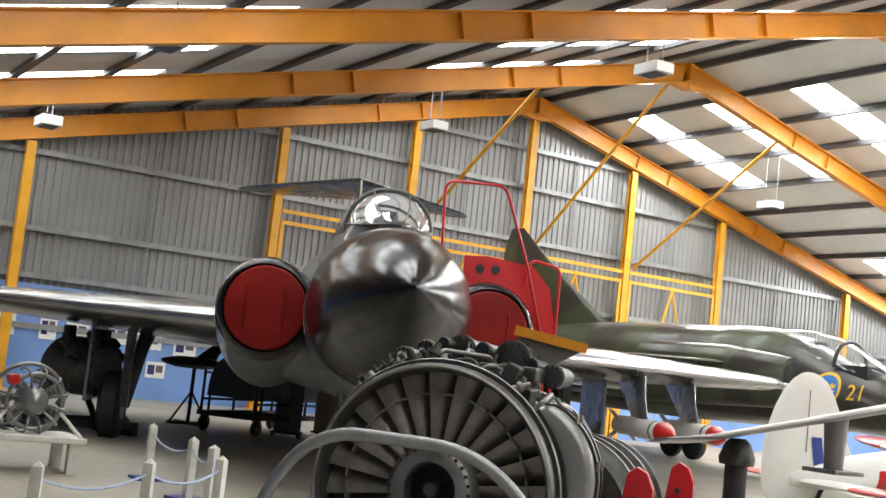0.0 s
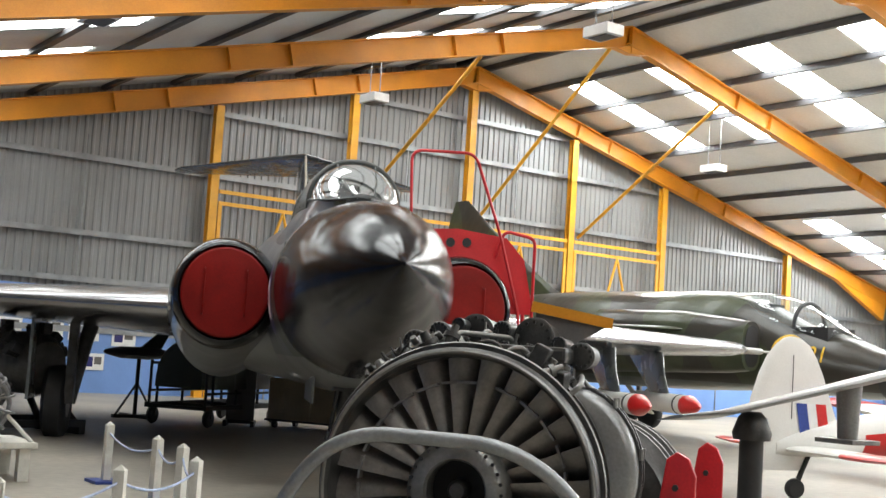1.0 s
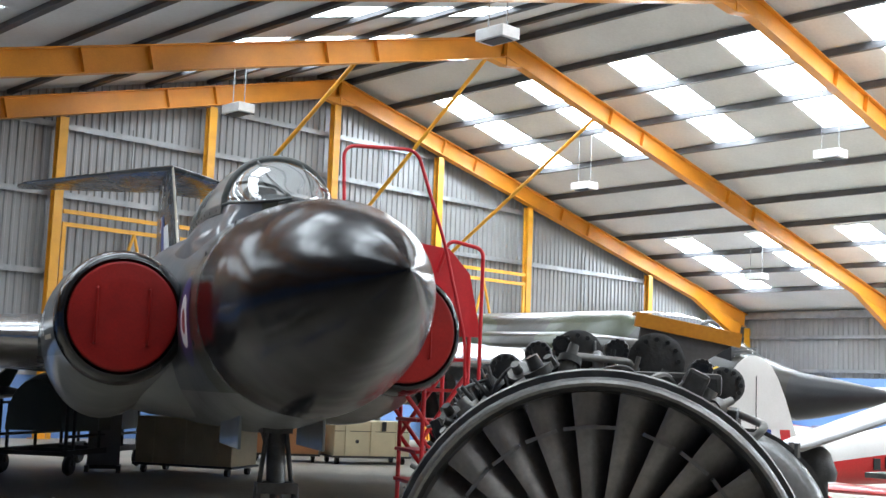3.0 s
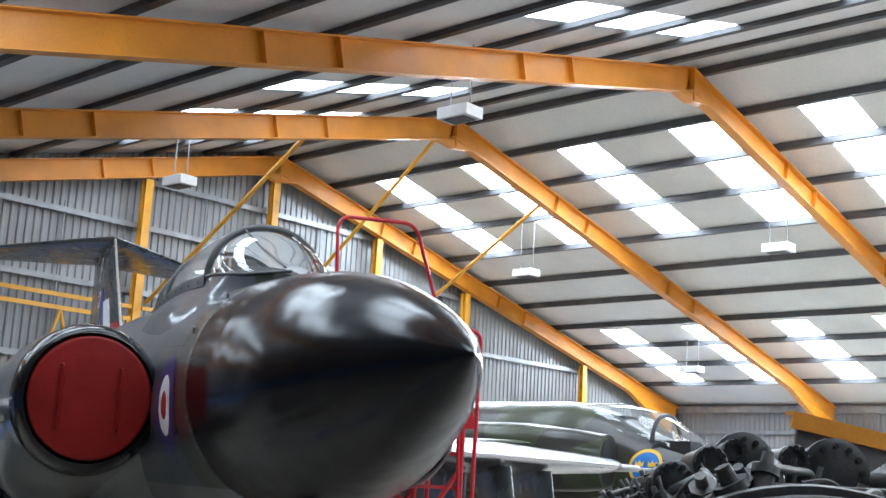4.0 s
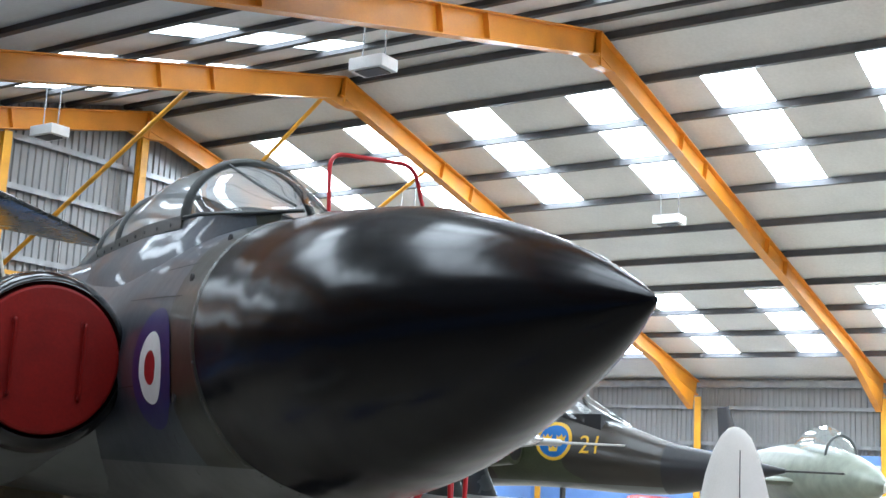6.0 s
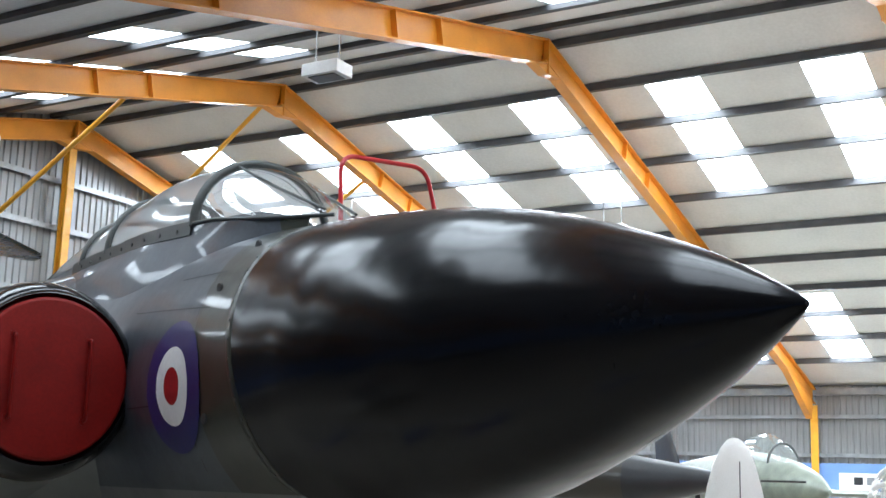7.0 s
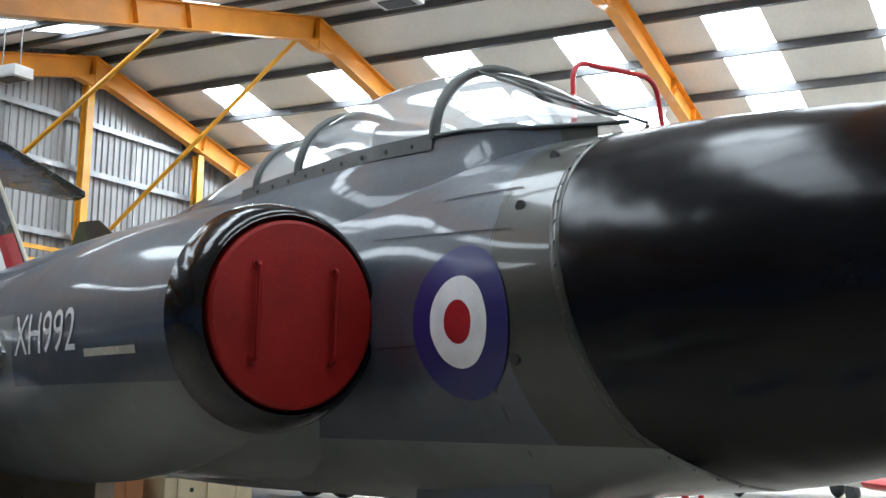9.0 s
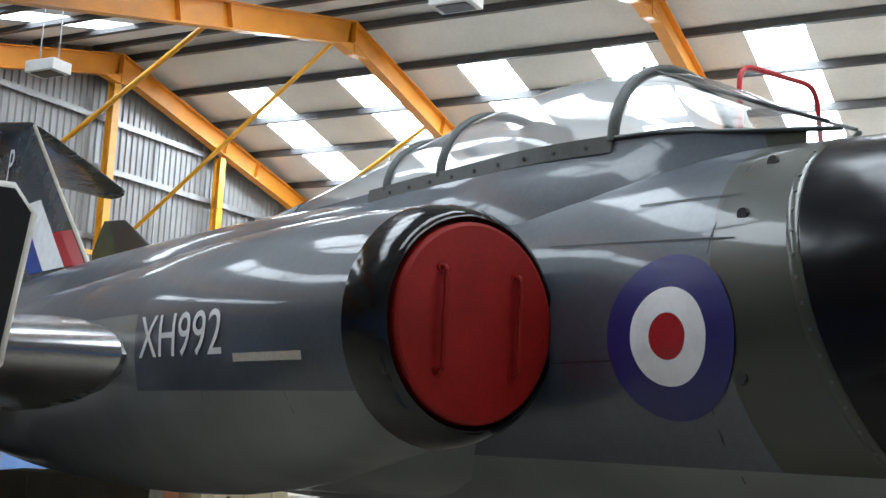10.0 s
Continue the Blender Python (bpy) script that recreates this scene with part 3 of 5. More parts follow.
FAIR = [(4.55, 0.75, 0.40), (4.8, 1.05, 0.55), (5.2, 1.25, 0.64), (6.0, 1.35, 0.68), (9.0, 1.3, 0.72), (12.0, 1.0, 0.6), (13.5, 0.7, 0.5)]
rings = []
for a in [4.55 + 0.25 * k for k in range(36)]:
    w, d = smooth_rows(FAIR, a)
    rings.append([(x, a, z) for x, z in section(0, 1.74, w, 0.15, d, 2.7, 32)])
part("belly_fairing", loft(rings), "nacelle", jet, "", True)


def airfoil(chord, thick, n=14):
    """Points (aft, up) round a symmetrical section, from the trailing edge over the top to the trailing edge."""
    t = [0.5 * (1 - math.cos(math.pi * k / n)) for k in range(n + 1)]
    y = [5 * thick * (0.2969 * math.sqrt(x) - 0.126 * x - 0.3516 * x * x + 0.2843 * x ** 3 - 0.1036 * x ** 4) for x in t]
    top = [(x * chord, h * chord) for x, h in zip(t, y)][::-1]
    bot = [(x * chord, -h * chord) for x, h in zip(t, y)][1:-1]
    return top + bot


for s in (-1, 1):
    rings = []
    for x, le, ch, th, z in ((1.3, 6.0, 8.6, 0.078, 1.80), (1.85, 6.25, 8.2, 0.078, 1.80), (3.0, 7.2, 7.2, 0.078, 1.82), (5.2, 9.0, 5.2, 0.08, 1.86), (7.6, 11.0, 3.2, 0.08, 1.9), (7.9, 11.5, 2.4, 0.05, 1.9)):
        rings.append([(s * x, le + a, z + h) for a, h in airfoil(ch, th)])
    wing = part("wing", loft(rings), "wing", jet, "", True)
    edge = []
    for x, le, ch, th, z in ((1.9, 6.29, 8.15, 0.078, 1.80), (3.0, 7.2, 7.2, 0.078, 1.82), (5.2, 9.0, 5.2, 0.08, 1.86), (7.5, 10.92, 3.3, 0.08, 1.9)):
        af = airfoil(ch, th, 26)
        edge.append([(s * x, le + a - 0.004, z + h * 1.01) for a, h in af[20:34]])
    part("leading_edge", loft(edge, False), "edge", wing, "polished metal leading edge", True)
    part("pitot_boom", tube([(s * 7.85, 9.5, 1.84), (s * 7.85, 10.9, 1.87), (s * 7.85, 10.95, 1.87), (s * 7.85, 12.2, 1.9)], [0.014, 0.02, 0.05, 0.07], 10), "gwhite", wing, "white pitot boom", True)
    # main leg
    leg = part("main_leg", join(cyl((s * 3.1, 9.2, 1.6), (s * 3.3, 9.0, 0.5), 0.1), cyl((s * 3.1, 9.9, 1.6), (s * 3.3, 9.1, 0.7), 0.05), box((s * 3.25 - 0.06, 8.6, 0.5), (s * 3.25 + 0.06, 8.75, 1.6))), "darkmetal", jet, "", True)
    part("tyre", moved(lathe([(-0.15, 0.2), (-0.16, 0.4), (-0.1, 0.5), (0.1, 0.5), (0.16, 0.4), (0.15, 0.2)], 28), pose(s * 3.45, 9.0, 0.5, 0, 0, 90)), "black", leg, "", True)
    part("wheel_rim", moved(lathe([(-0.155, 0.0), (-0.155, 0.2), (0.155, 0.2), (0.155, 0.0)], 20), pose(s * 3.45, 9.0, 0.5, 0, 0, 90)), "metal", leg)
    part("gear_door", box((s * 3.75 - 0.02, 8.3, 0.55), (s * 3.75 + 0.02, 9.7, 1.62)), "wing", leg, "", bevel=0.01)

# fin and T-tail
rings = []
for z, le, ch, th in ((2.4, 11.0, 5.6, 0.05), (3.06, 12.0, 4.7, 0.055), (4.2, 13.35, 3.5, 0.055), (5.0, 14.3, 2.7, 0.055)):
    rings.append([(h, le + a, z) for a, h in airfoil(ch, th)])
fin = part("fin", loft(rings), "wing", jet, "", True)
part("fin_edge", tube([(0, 11.97, 3.06), (0, 13.33, 4.2), (0, 14.27, 5.0)], 0.022, 8), "tape", fin, "pale leading edge strip", True)
for y0, y1, mt in ((0.0, 0.42, "rred"), (0.42, 1.02, "stencil"), (1.02, 1.5, "flag_blue")):
    v = []
    zs = (3.07, 3.3, 3.5) if y0 < 0.4 else (3.07, 3.5, 3.95) if y0 < 1 else (3.07, 3.6, 4.2)
    for s in (-1, 1):
        for z in zs:
            le = 12.0 + (z - 3.06) * 1.18
            ch = 4.7 - (z - 3.06) * 1.03
            for q in (y0, (y0 + y1) / 2, y1):
                x = max(0.004, q / ch)
                h = 5 * 0.055 * ch * (0.2969 * math.sqrt(x) - 0.126 * x - 0.3516 * x * x + 0.2843 * x ** 3)
                yy = le + q
                if z == zs[-1] and y0 > 0.9:
                    yy = le + q * 0.9
                v.append((s * (h + 0.006), yy, z))
    f = []
    for o in (0, 9):
        for i in range(2):
            for j in range(2):
                a = o + i * 3 + j
                f.append((a, a + 1, a + 4, a + 3))
    part("fin_flash", (v, f), mt, fin)
for s in (-1, 1):
    rings = []
    for x, le, ch, th in ((0.0, 14.33, 3.0, 0.055), (0.4, 14.75, 2.75, 0.055), (2.5, 17.35, 0.9, 0.06), (2.65, 17.75, 0.45, 0.05)):
        rings.append([(s * x, le + a, 5.04 + h) for a, h in airfoil(ch, th)])
    part("tailplane", loft(rings), "wing", jet, "", True)

# nose leg with twin wheel
nl = part("nose_leg", join(cyl((0, 3.5, 1.15), (0, 3.35, 0.62), 0.075), cyl((0, 3.35, 0.66), (0, 3.32, 0.45), 0.05), box((-0.16, 3.27, 0.6), (0.16, 3.42, 0.68)),
                            tube(rounded([(-0.15, 3.33, 0.2), (-0.15, 3.33, 0.66), (0.15, 3.33, 0.66), (0.15, 3.33, 0.2)], 0.06), 0.032, 8), cyl((0.06, 3.45, 1.2), (0.13, 3.38, 0.66), 0.02), cyl((-0.06, 3.45, 1.2), (-0.13, 3.38, 0.66), 0.02), box((-0.12, 3.38, 1.05), (0.12, 3.6, 1.2)), cyl((0, 4.1, 1.1), (0, 3.4, 0.75), 0.035), cyl((-0.17, 3.35, 0.28), (0.17, 3.35, 0.28), 0.03)), "darkmetal", jet, "", True)
part("tyre", moved(lathe([(-0.09, 0.12), (-0.1, 0.22), (-0.06, 0.28), (0.06, 0.28), (0.1, 0.22), (0.09, 0.12)], 24), pose(0, 3.35, 0.28, 0, 0, 90)), "black", nl, "", True)
for s in (-1, 1):
    part("gear_door", box((s * 0.33 - 0.012, 3.2, 0.93), (s * 0.33 + 0.012, 4.2, 1.2)), "jet", nl, "", bevel=0.006)

# cockpit: windscreen, sliding canopies, frames
CAN = [  # station, half width at the sill, sill height, crown height
    (2.98, 0.05, 2.80, 2.84), (3.3, 0.30, 2.80, 2.98), (3.7, 0.44, 2.84, 3.20), (3.97, 0.455, 2.86, 3.30), (4.5, 0.52, 2.87, 3.36), (5.0, 0.52, 2.87, 3.34), (5.5, 0.52, 2.87, 3.28),
    (6.0, 0.50, 2.87, 3.22), (6.6, 0.45, 2.88, 3.14), (7.2, 0.36, 2.9, 3.08), (8.2, 0.2, 2.92, 3.02)]


def arch(a, grow=0.0, n=20, lo=0.0):
    w, z0, z1 = smooth_rows(CAN, a)
    out = []
    for k in range(n + 1):
        q = math.pi * (lo + (1 - 2 * lo) * k / n)
        c, s = math.cos(q), math.sin(q)
        out.append(((w + grow) * math.copysign(abs(c) ** 0.95, c), a, z0 + (z1 - z0 + grow) * abs(s) ** 0.95))
    return out


def arch_strip(a0, a1, grow, lift=0.0, n=20):
    st = max(2, int((a1 - a0) / 0.12))
    o = [arch(a0 + (a1 - a0) * k / st, grow) for k in range(st + 1)]
    return loft(o, False)


ws = part("windscreen", arch_strip(3.05, 3.93, 0.0), "glass", jet, "clear perspex windscreen", True)
part("windscreen_arch", tube([Vector(p) for p in arch(3.96, 0.006)], 0.03, 8), "frame", ws, "", True)
part("windscreen_rim", join(*[tube([(s * (smooth_rows(CAN, a)[0] + 0.01), a, smooth_rows(CAN, a)[1] + 0.02) for a in (2.98, 3.3, 3.7, 4.05)], 0.012, 8) for s in (-1, 1)]), "frame", ws, "", True)
part("windscreen_post", join(*[tube([(s * 0.10, 3.02, 2.85), (s * 0.17, 3.5, 3.06), (s * 0.2, 4.02, 3.30)], 0.009, 8) for s in (-1, 1)]), "frame", ws, "", True)
cn = part("canopy", arch_strip(3.99, 5.2, 0.0), "milky", jet, "clear perspex sliding canopy", True)
part("canopy_frame", tube([Vector(p) for p in arch(5.24, 0.004)], 0.028, 8), "frame", cn, "", True)
rc = part("rear_canopy", arch_strip(5.28, 5.75, 0.0), "milky", jet, "clear perspex rear canopy", True)
part("canopy_frame", tube([Vector(p) for p in arch(5.78, 0.004)], 0.028, 8), "frame", rc, "", True)
fa = part("rear_fairing", arch_strip(5.8, 7.1, 0.0), "milky", jet, "clear perspex rear fairing", True)
sp = part("spine_fairing", arch_strip(7.1, 8.2, 0.004), "jet", jet, "", True)
for s in (-1, 1):
    part("canopy_sill", loft([[(s * (smooth_rows(CAN, a)[0] + d * k_), a, smooth_rows(CAN, a)[1] + h) for d, h in ((-0.03, 0.015), (0.012, 0.015), (0.03, -0.05), (0.09, -0.13), (0.19, -0.28), (0.21, -0.54), (-0.06, -0.55))] for a, k_ in [(3.1 + 0.2 * k, min(1.0, 0.2 + 0.08 * k)) for k in range(26)]]), "jet", jet, "", True)
    rail = part("canopy_rail", loft([[(s * (smooth_rows(CAN, a)[0] + d), a, smooth_rows(CAN, a)[1] + h) for d, h in ((-0.02, -0.055), (0.03, -0.055), (0.024, 0.03), (-0.02, 0.03))] for a in [3.95 + 0.2 * k for k in range(11)]]), "frame", jet)
    for k in range(9):
        a = 4.1 + 0.2 * k
        part("rivet_hole", moved(lathe([(0, 0), (0, 0.012), (0.004, 0.012), (0.004, 0)], 8), pose(s * (smooth_rows(CAN, a)[0] + 0.03), a, smooth_rows(CAN, a)[1] - 0.02, 0, 0, 90)), "black", rail)
seat = part("ejection_seat", loft([[(x, 4.86 + dy, z) for x, dy in ((-w, 0.0), (w, 0.0), (w, 0.14), (-w, 0.14))] for z, w in ((2.70, 0.22), (2.98, 0.22), (3.02, 0.17), (3.18, 0.15), (3.21, 0.12))]), "slate", jet, "grey ejection seat headrest", bevel=0.015)
part("seat_strap", tube(rounded([(-0.1, 4.85, 3.2), (-0.1, 4.84, 3.0), (-0.13, 4.82, 2.85)], 0.03), 0.014, 6), "tape", seat)
part("coaming", loft([[(x, a, z) for x, z in section(0, 2.80, w, u, 0.1, 2.4, 24)] for a, w, u in ((3.55, 0.2, 0.10), (3.75, 0.33, 0.17), (4.05, 0.38, 0.19))]), "black", jet, "", True)
# markings that lie on the skin
body_bvh = BVHTree.FromPolygons([Vector(v) for v in body_vf[0]], body_vf[1])
nacelle_bvh = BVHTree.FromPolygons([Vector(v) for v in nac_bvh[-1][0]], nac_bvh[-1][1])


def on_skin(tree, y, z, lift):
    hit = tree.ray_cast(Vector((-5, y, z)), Vector((1, 0, 0)))
    p, nrm = hit[0], hit[1]
    if nrm.x > 0:
        nrm = -nrm
    return p + nrm * lift


def skin_ring(tree, cy, cz, r0, r1, lift, n=56):
    vs, fs = [], []
    k = 5
    for i in range(k + 1):
        r = r0 + (r1 - r0) * i / k
        for j in range(n):
            q = 2 * math.pi * j / n
            vs.append(on_skin(tree, cy + r * math.cos(q), cz + r * math.sin(q), lift))
    for i in range(k):
        for j in range(n):
            a, b_ = i * n + j, i * n + (j + 1) % n
            fs.append((a, b_, b_ + n, a + n))
    return vs, fs


rd = part("roundel", skin_ring(body_bvh, 3.29, 1.87, 0.20, 0.335, 0.006), "gblue", jet, "dark blue, white and red roundel", True)
part("roundel_ring", skin_ring(body_bvh, 3.29, 1.87, 0.095, 0.20, 0.006), "stencil", rd, "", True)
part("roundel_disc", skin_ring(body_bvh, 3.29, 1.87, 0.004, 0.095, 0.006), "rred", rd, "", True)


def lettering(text, size, squeeze=1.0):
    """Flat triangles of built-in lettering, in local x (along) and y (up)."""
    cu = bpy.data.curves.new("lettering", "FONT")
    cu.body, cu.size, cu.resolution_u = text, size, 3
    ob = bpy.data.objects.new("lettering", cu)
    scene.collection.objects.link(ob)
    dg = bpy.context.evaluated_depsgraph_get()
    me = bpy.data.meshes.new_from_object(ob.evaluated_get(dg))
    bm = bmesh.new()
    bm.from_mesh(me)
    bmesh.ops.triangulate(bm, faces=bm.faces)
    for _ in range(2):
        es = [e for e in bm.edges if e.calc_length() > size * 0.18]
        if es:
            bmesh.ops.subdivide_edges(bm, edges=es, cuts=2)
            bmesh.ops.triangulate(bm, faces=bm.faces)
    vs = [(v.co.x * squeeze, v.co.y) for v in bm.verts]
    bm.verts.index_update()
    fs = [tuple(v.index for v in f.verts) for f in bm.faces]
    bm.free()
    bpy.data.objects.remove(ob)
    return vs, fs


tv, tf = lettering("XH992", 0.30, 1.0)
wmax = max(v[0] for v in tv)
tv = [on_skin(nacelle_bvh, 6.10 - v[0] / wmax * 0.9, 1.775 + v[1] * 1.08, 0.006) for v in tv]
part("serial_lettering", (tv, tf), "stencil", jet, "white painted serial letters")
tv, tf = lettering("P", 0.58, 0.8)
for s in (-1,):
    part("code_letter", ([(s * 0.112, 14.86 - v[0] - v[1] * 0.15, 4.36 + v[1]) for v in tv], tf), "stencil", fin, "white painted code letter")
em = part("fin_emblem", moved(lathe([(-0.004, 0.0), (-0.004, 0.14), (0.0, 0.14)], 28), pose(-0.108, 14.62, 4.06, 0, 0, -90)), "stencil", fin, "round white unit emblem")
part("emblem_centre", moved(lathe([(-0.008, 0.0), (-0.008, 0.09), (-0.005, 0.09)], 20), pose(-0.108, 14.62, 4.06, 0, 0, -90)), "rred", em)
v, f = [], []
for i in range(11):
    for z in (1.735, 1.775):
        v.append(on_skin(nacelle_bvh, 4.55 + 0.055 * i, z, 0.006))
f = [(2 * i, 2 * i + 2, 2 * i + 3, 2 * i + 1) for i in range(10)]
part("stencil_strip", (v, f), "tape", jet, "cream worn stencil strip")
# panel joints on the starboard side, drawn as thin raised straps
def strap(tree, pts, w=0.006, mt="frame"):
    vs, fs = [], []
    pts = [Vector(p) for p in pts]
    for i, p in enumerate(pts):
        d = (pts[min(i + 1, len(pts) - 1)] - pts[max(0, i - 1)]).normalized()
        nx, nz = -d.y, d.x
        for s in (-1, 1):
            vs.append(on_skin(tree, p.x + nx * w / 2 * s, p.y + nz * w / 2 * s, 0.004))
    fs = [(2 * i, 2 * i + 2, 2 * i + 3, 2 * i + 1) for i in range(len(pts) - 1)]
    return vs, fs


for y0, z0, y1, z1 in ((3.0, 1.78, 4.0, 1.78), (3.0, 2.25, 4.1, 2.33), (3.12, 1.3, 3.12, 2.6), (3.05, 2.45, 3.6, 2.47)):
    part("panel_joint", strap(body_bvh, [(y0 + (y1 - y0) * k / 8, z0 + (z1 - z0) * k / 8) for k in range(9)]), "black", jet)
for y0, z0, y1, z1 in ((4.75, 1.5, 4.75, 2.35), (5.45, 1.55, 5.45, 2.35)):
    part("panel_joint", strap(nacelle_bvh, [(y0 + (y1 - y0) * k / 8, z0 + (z1 - z0) * k / 8) for k in range(9)], 0.004), "frame", jet)
for y, z in ((2.95, 1.70), (3.0, 2.35), (3.02, 2.6)):
    part("latch", moved(lathe([(-0.006, 0.0), (-0.006, 0.03), (0.004, 0.026), (0.004, 0.0)], 10), Matrix.Translation(on_skin(body_bvh, y, z, 0.004)) @ pose(0, 0, 0, 0, 0, 90)), "black", jet)

# pylons and practice missiles under the port wing
for x, y in ((4.3, 8.4), (5.45, 9.5)):
    py = part("pylon", loft([[(x + h, y - 0.3 + a + sh, z) for a, h in airfoil(ch, 0.10)] for z, ch, sh in ((1.08, 0.8, -0.25), (1.4, 1.1, 0.0), (1.72, 1.6, 0.1))]), "wing", jet, "", True)
    mi = part("missile", moved(lathe([(-1.35, 0.0), (-1.3, 0.06), (-1.05, 0.14), (1.2, 0.14), (1.2, 0.0)], 20), pose(x, y - 0.3, 0.98)), "gwhite", jet, "white practice missile with a red nose", True)
    part("missile_nose", moved(lathe([(-1.42, 0.0), (-1.36, 0.05), (-1.05, 0.143), (-0.95, 0.143), (-0.95, 0.0)], 20), pose(x, y - 0.3, 0.98)), "gred", mi, "", True)
    part('missile_band', moved(lathe([(-0.75, 0.12), (-0.75, 0.144), (-0.70, 0.144), (-0.70, 0.12)], 20), pose(x, y - 0.3, 0.98)), 'black', mi)
    for q in (45, 135):
        part("missile_fin", moved(box((-0.3, 0.9, -0.008), (0.3, 1.15, 0.008)), pose(x, y - 0.3, 0.98, 0, q, 0)), "gwhite", mi)

# ---- red access steps by the cockpit ----
st = thing("access_steps", JET, "red steel cockpit access steps with tubular handrails", "access steps")
plate = [(0.95, 1.9), (0.93, 2.76), (1.2, 2.78), (1.74, 2.72), (1.95, 2.5), (2.08, 1.93)]
n = len(plate)
side = part("side_plate", ([(x, y, z) for y in (4.45, 4.49) for x, z in plate], [tuple(range(n))[::-1], tuple(range(n, 2 * n))] + [(k, (k + 1) % n, n + (k + 1) % n, n + k) for k in range(n)]), "redsteel", st, "red sheet side plate with lightening holes")
# lightening holes are not cut: black discs give their darkness
for x, z in ((1.12, 2.63), (1.3, 2.64)):
    part("hole_shade_disc", moved(lathe([(0, 0.0), (0, 0.05), (0.012, 0.05), (0.012, 0.0)], 16), pose(x, 4.436, z)), "black", side)
part("handrail", tube(rounded([(0.62, 4.05, 2.76), (0.58, 4.05, 3.5), (1.26, 4.05, 3.52), (1.6, 4.2, 2.75), (1.92, 4.45, 1.9), (1.97, 4.45, 0.75)], 0.12), 0.016, 10), "redsteel", st, "", True)
part("handrail", tube(rounded([(1.62, 4.42, 2.5), (1.68, 4.3, 2.78), (2.02, 4.3, 2.72), (2.06, 4.42, 1.0)], 0.08), 0.018, 10), "redsteel", st, "", True)
for x0, z0, x1, z1 in ((1.97, 0.05, 1.97, 1.95), (1.55, 0.05, 1.55, 1.95), (1.2, 1.6, 1.9, 0.75), (1.97, 1.6, 1.55, 1.0), (1.55, 1.0, 1.97, 0.5)):
    for y in (4.47, 5.2):
        part("strut", cyl((x0, y, z0), (x1, y, z1), 0.022, 8), "redsteel", st, "", True)
for k in range(7):
    z = 0.3 + 0.28 * k
    part("tread", box((1.5, 4.5, z), (1.95, 5.18, z + 0.03)), "redsteel", st)
for x in (1.55, 1.97):
    for y in (4.47, 5.2):
        part("foot", moved(lathe([(0, 0), (0, 0.05), (0.05, 0.03), (0.05, 0)], 10, "z"), pose(x, y, 0)), "black", st)

# ---- jet engine on its stand ----
eng = thing("jet_engine", pose(-17.38, -24.26, 0, 0, 0, -50), "stripped dark steel jet engine, vanes facing out, on a stand", "jet engine")
up = Matrix.Translation((0, 0, 0.76))
R = 0.655


def ring_of(profile, n=64):
    return moved(loft([[(r_ * math.cos(2 * math.pi * k / n), a, r_ * math.sin(2 * math.pi * k / n)) for k in range(n)] for a, r_ in profile + profile[:1]], True, (False, False)), up)


part("intake_ring", ring_of([(-0.02, R - 0.035), (-0.045, R - 0.02), (-0.045, R - 0.002), (-0.02, R + 0.008), (0.03, R + 0.008), (0.03, R + 0.03), (0.06, R + 0.03), (0.06, R), (0.22, R), (0.22, R + 0.025), (0.25, R + 0.025), (0.25, R - 0.02), (0.3, R - 0.05)]), "darkmetal", eng, "dark steel intake ring", True)
# flat black disc paints the dark of the depth behind the vanes
part("depth_shade_disc", moved(lathe([(0.33, 0.0), (0.33, R - 0.03)], 48), up), "black", eng)
part("ring_edge", ring_of([(-0.048, R - 0.022), (-0.056, R - 0.012), (-0.048, R - 0.002)]), "metal", eng, "bright worn ring edge", True)
part("ring_edge", ring_of([(0.035, R + 0.03), (0.045, R + 0.036), (0.055, R + 0.03)]), "metal", eng, "", True)
hub = part("hub", ring_of([(-0.02, 0.14), (-0.04, 0.15), (-0.04, 0.2), (-0.01, 0.235), (0.12, 0.24), (0.12, 0.14)], 40), "metal", eng, "", True)
# the bore's inner shade, put in as a black disc
part("bore_shade_disc", moved(lathe([(0.1, 0.0), (0.1, 0.14)], 32), up), "black", hub)
part("shaft_end", moved(lathe([(0.0, 0.0), (0.0, 0.035), (0.02, 0.05), (0.1, 0.05)], 20), up), "darkmetal", hub, "", True)
bolt = moved(lathe([(-0.012, 0.0), (-0.012, 0.009), (0.0, 0.009)], 6), Matrix.Identity(4))
for k in range(28):
    q = 2 * math.pi * k / 28
    part("hub_bolt", moved(bolt, up @ pose(0.218 * math.cos(q), -0.028, 0.218 * math.sin(q))), "black", hub)
# one vane, twisted, shared by all
rows_ = []
for i in range(7):
    f = i / 6
    rr = 0.235 + (R - 0.03 - 0.235) * f
    ch, tw = 0.15 + 0.09 * f, radians(40 + 16 * f)
    sec = []
    for a, h in airfoil(ch, 0.10, 6):
        u_ = a - ch / 2
        camber = 0.06 * ch * (1 - (2 * u_ / ch) ** 2)
        h2 = h + camber
        sec.append((u_ * math.sin(tw) + h2 * math.cos(tw), 0.14 + u_ * math.cos(tw) - h2 * math.sin(tw), rr))
    rows_.append(sec)
vane0 = part("vane", moved(loft(rows_), Matrix.Identity(4)), "blade", eng, "", True)
vane0.matrix_local = up
for k in range(1, 24):
    o = new("vane", vane0.data)
    o.parent = eng
    o.matrix_local = up @ Euler((0, 2 * math.pi * k / 24, 0)).to_matrix().to_4x4()
snub0 = part("snubber", box((-0.055, 0.06, -0.006), (0.055, 0.12, 0.006)), "blade", eng)
snub0.matrix_local = up @ pose(0, 0, 0.5)
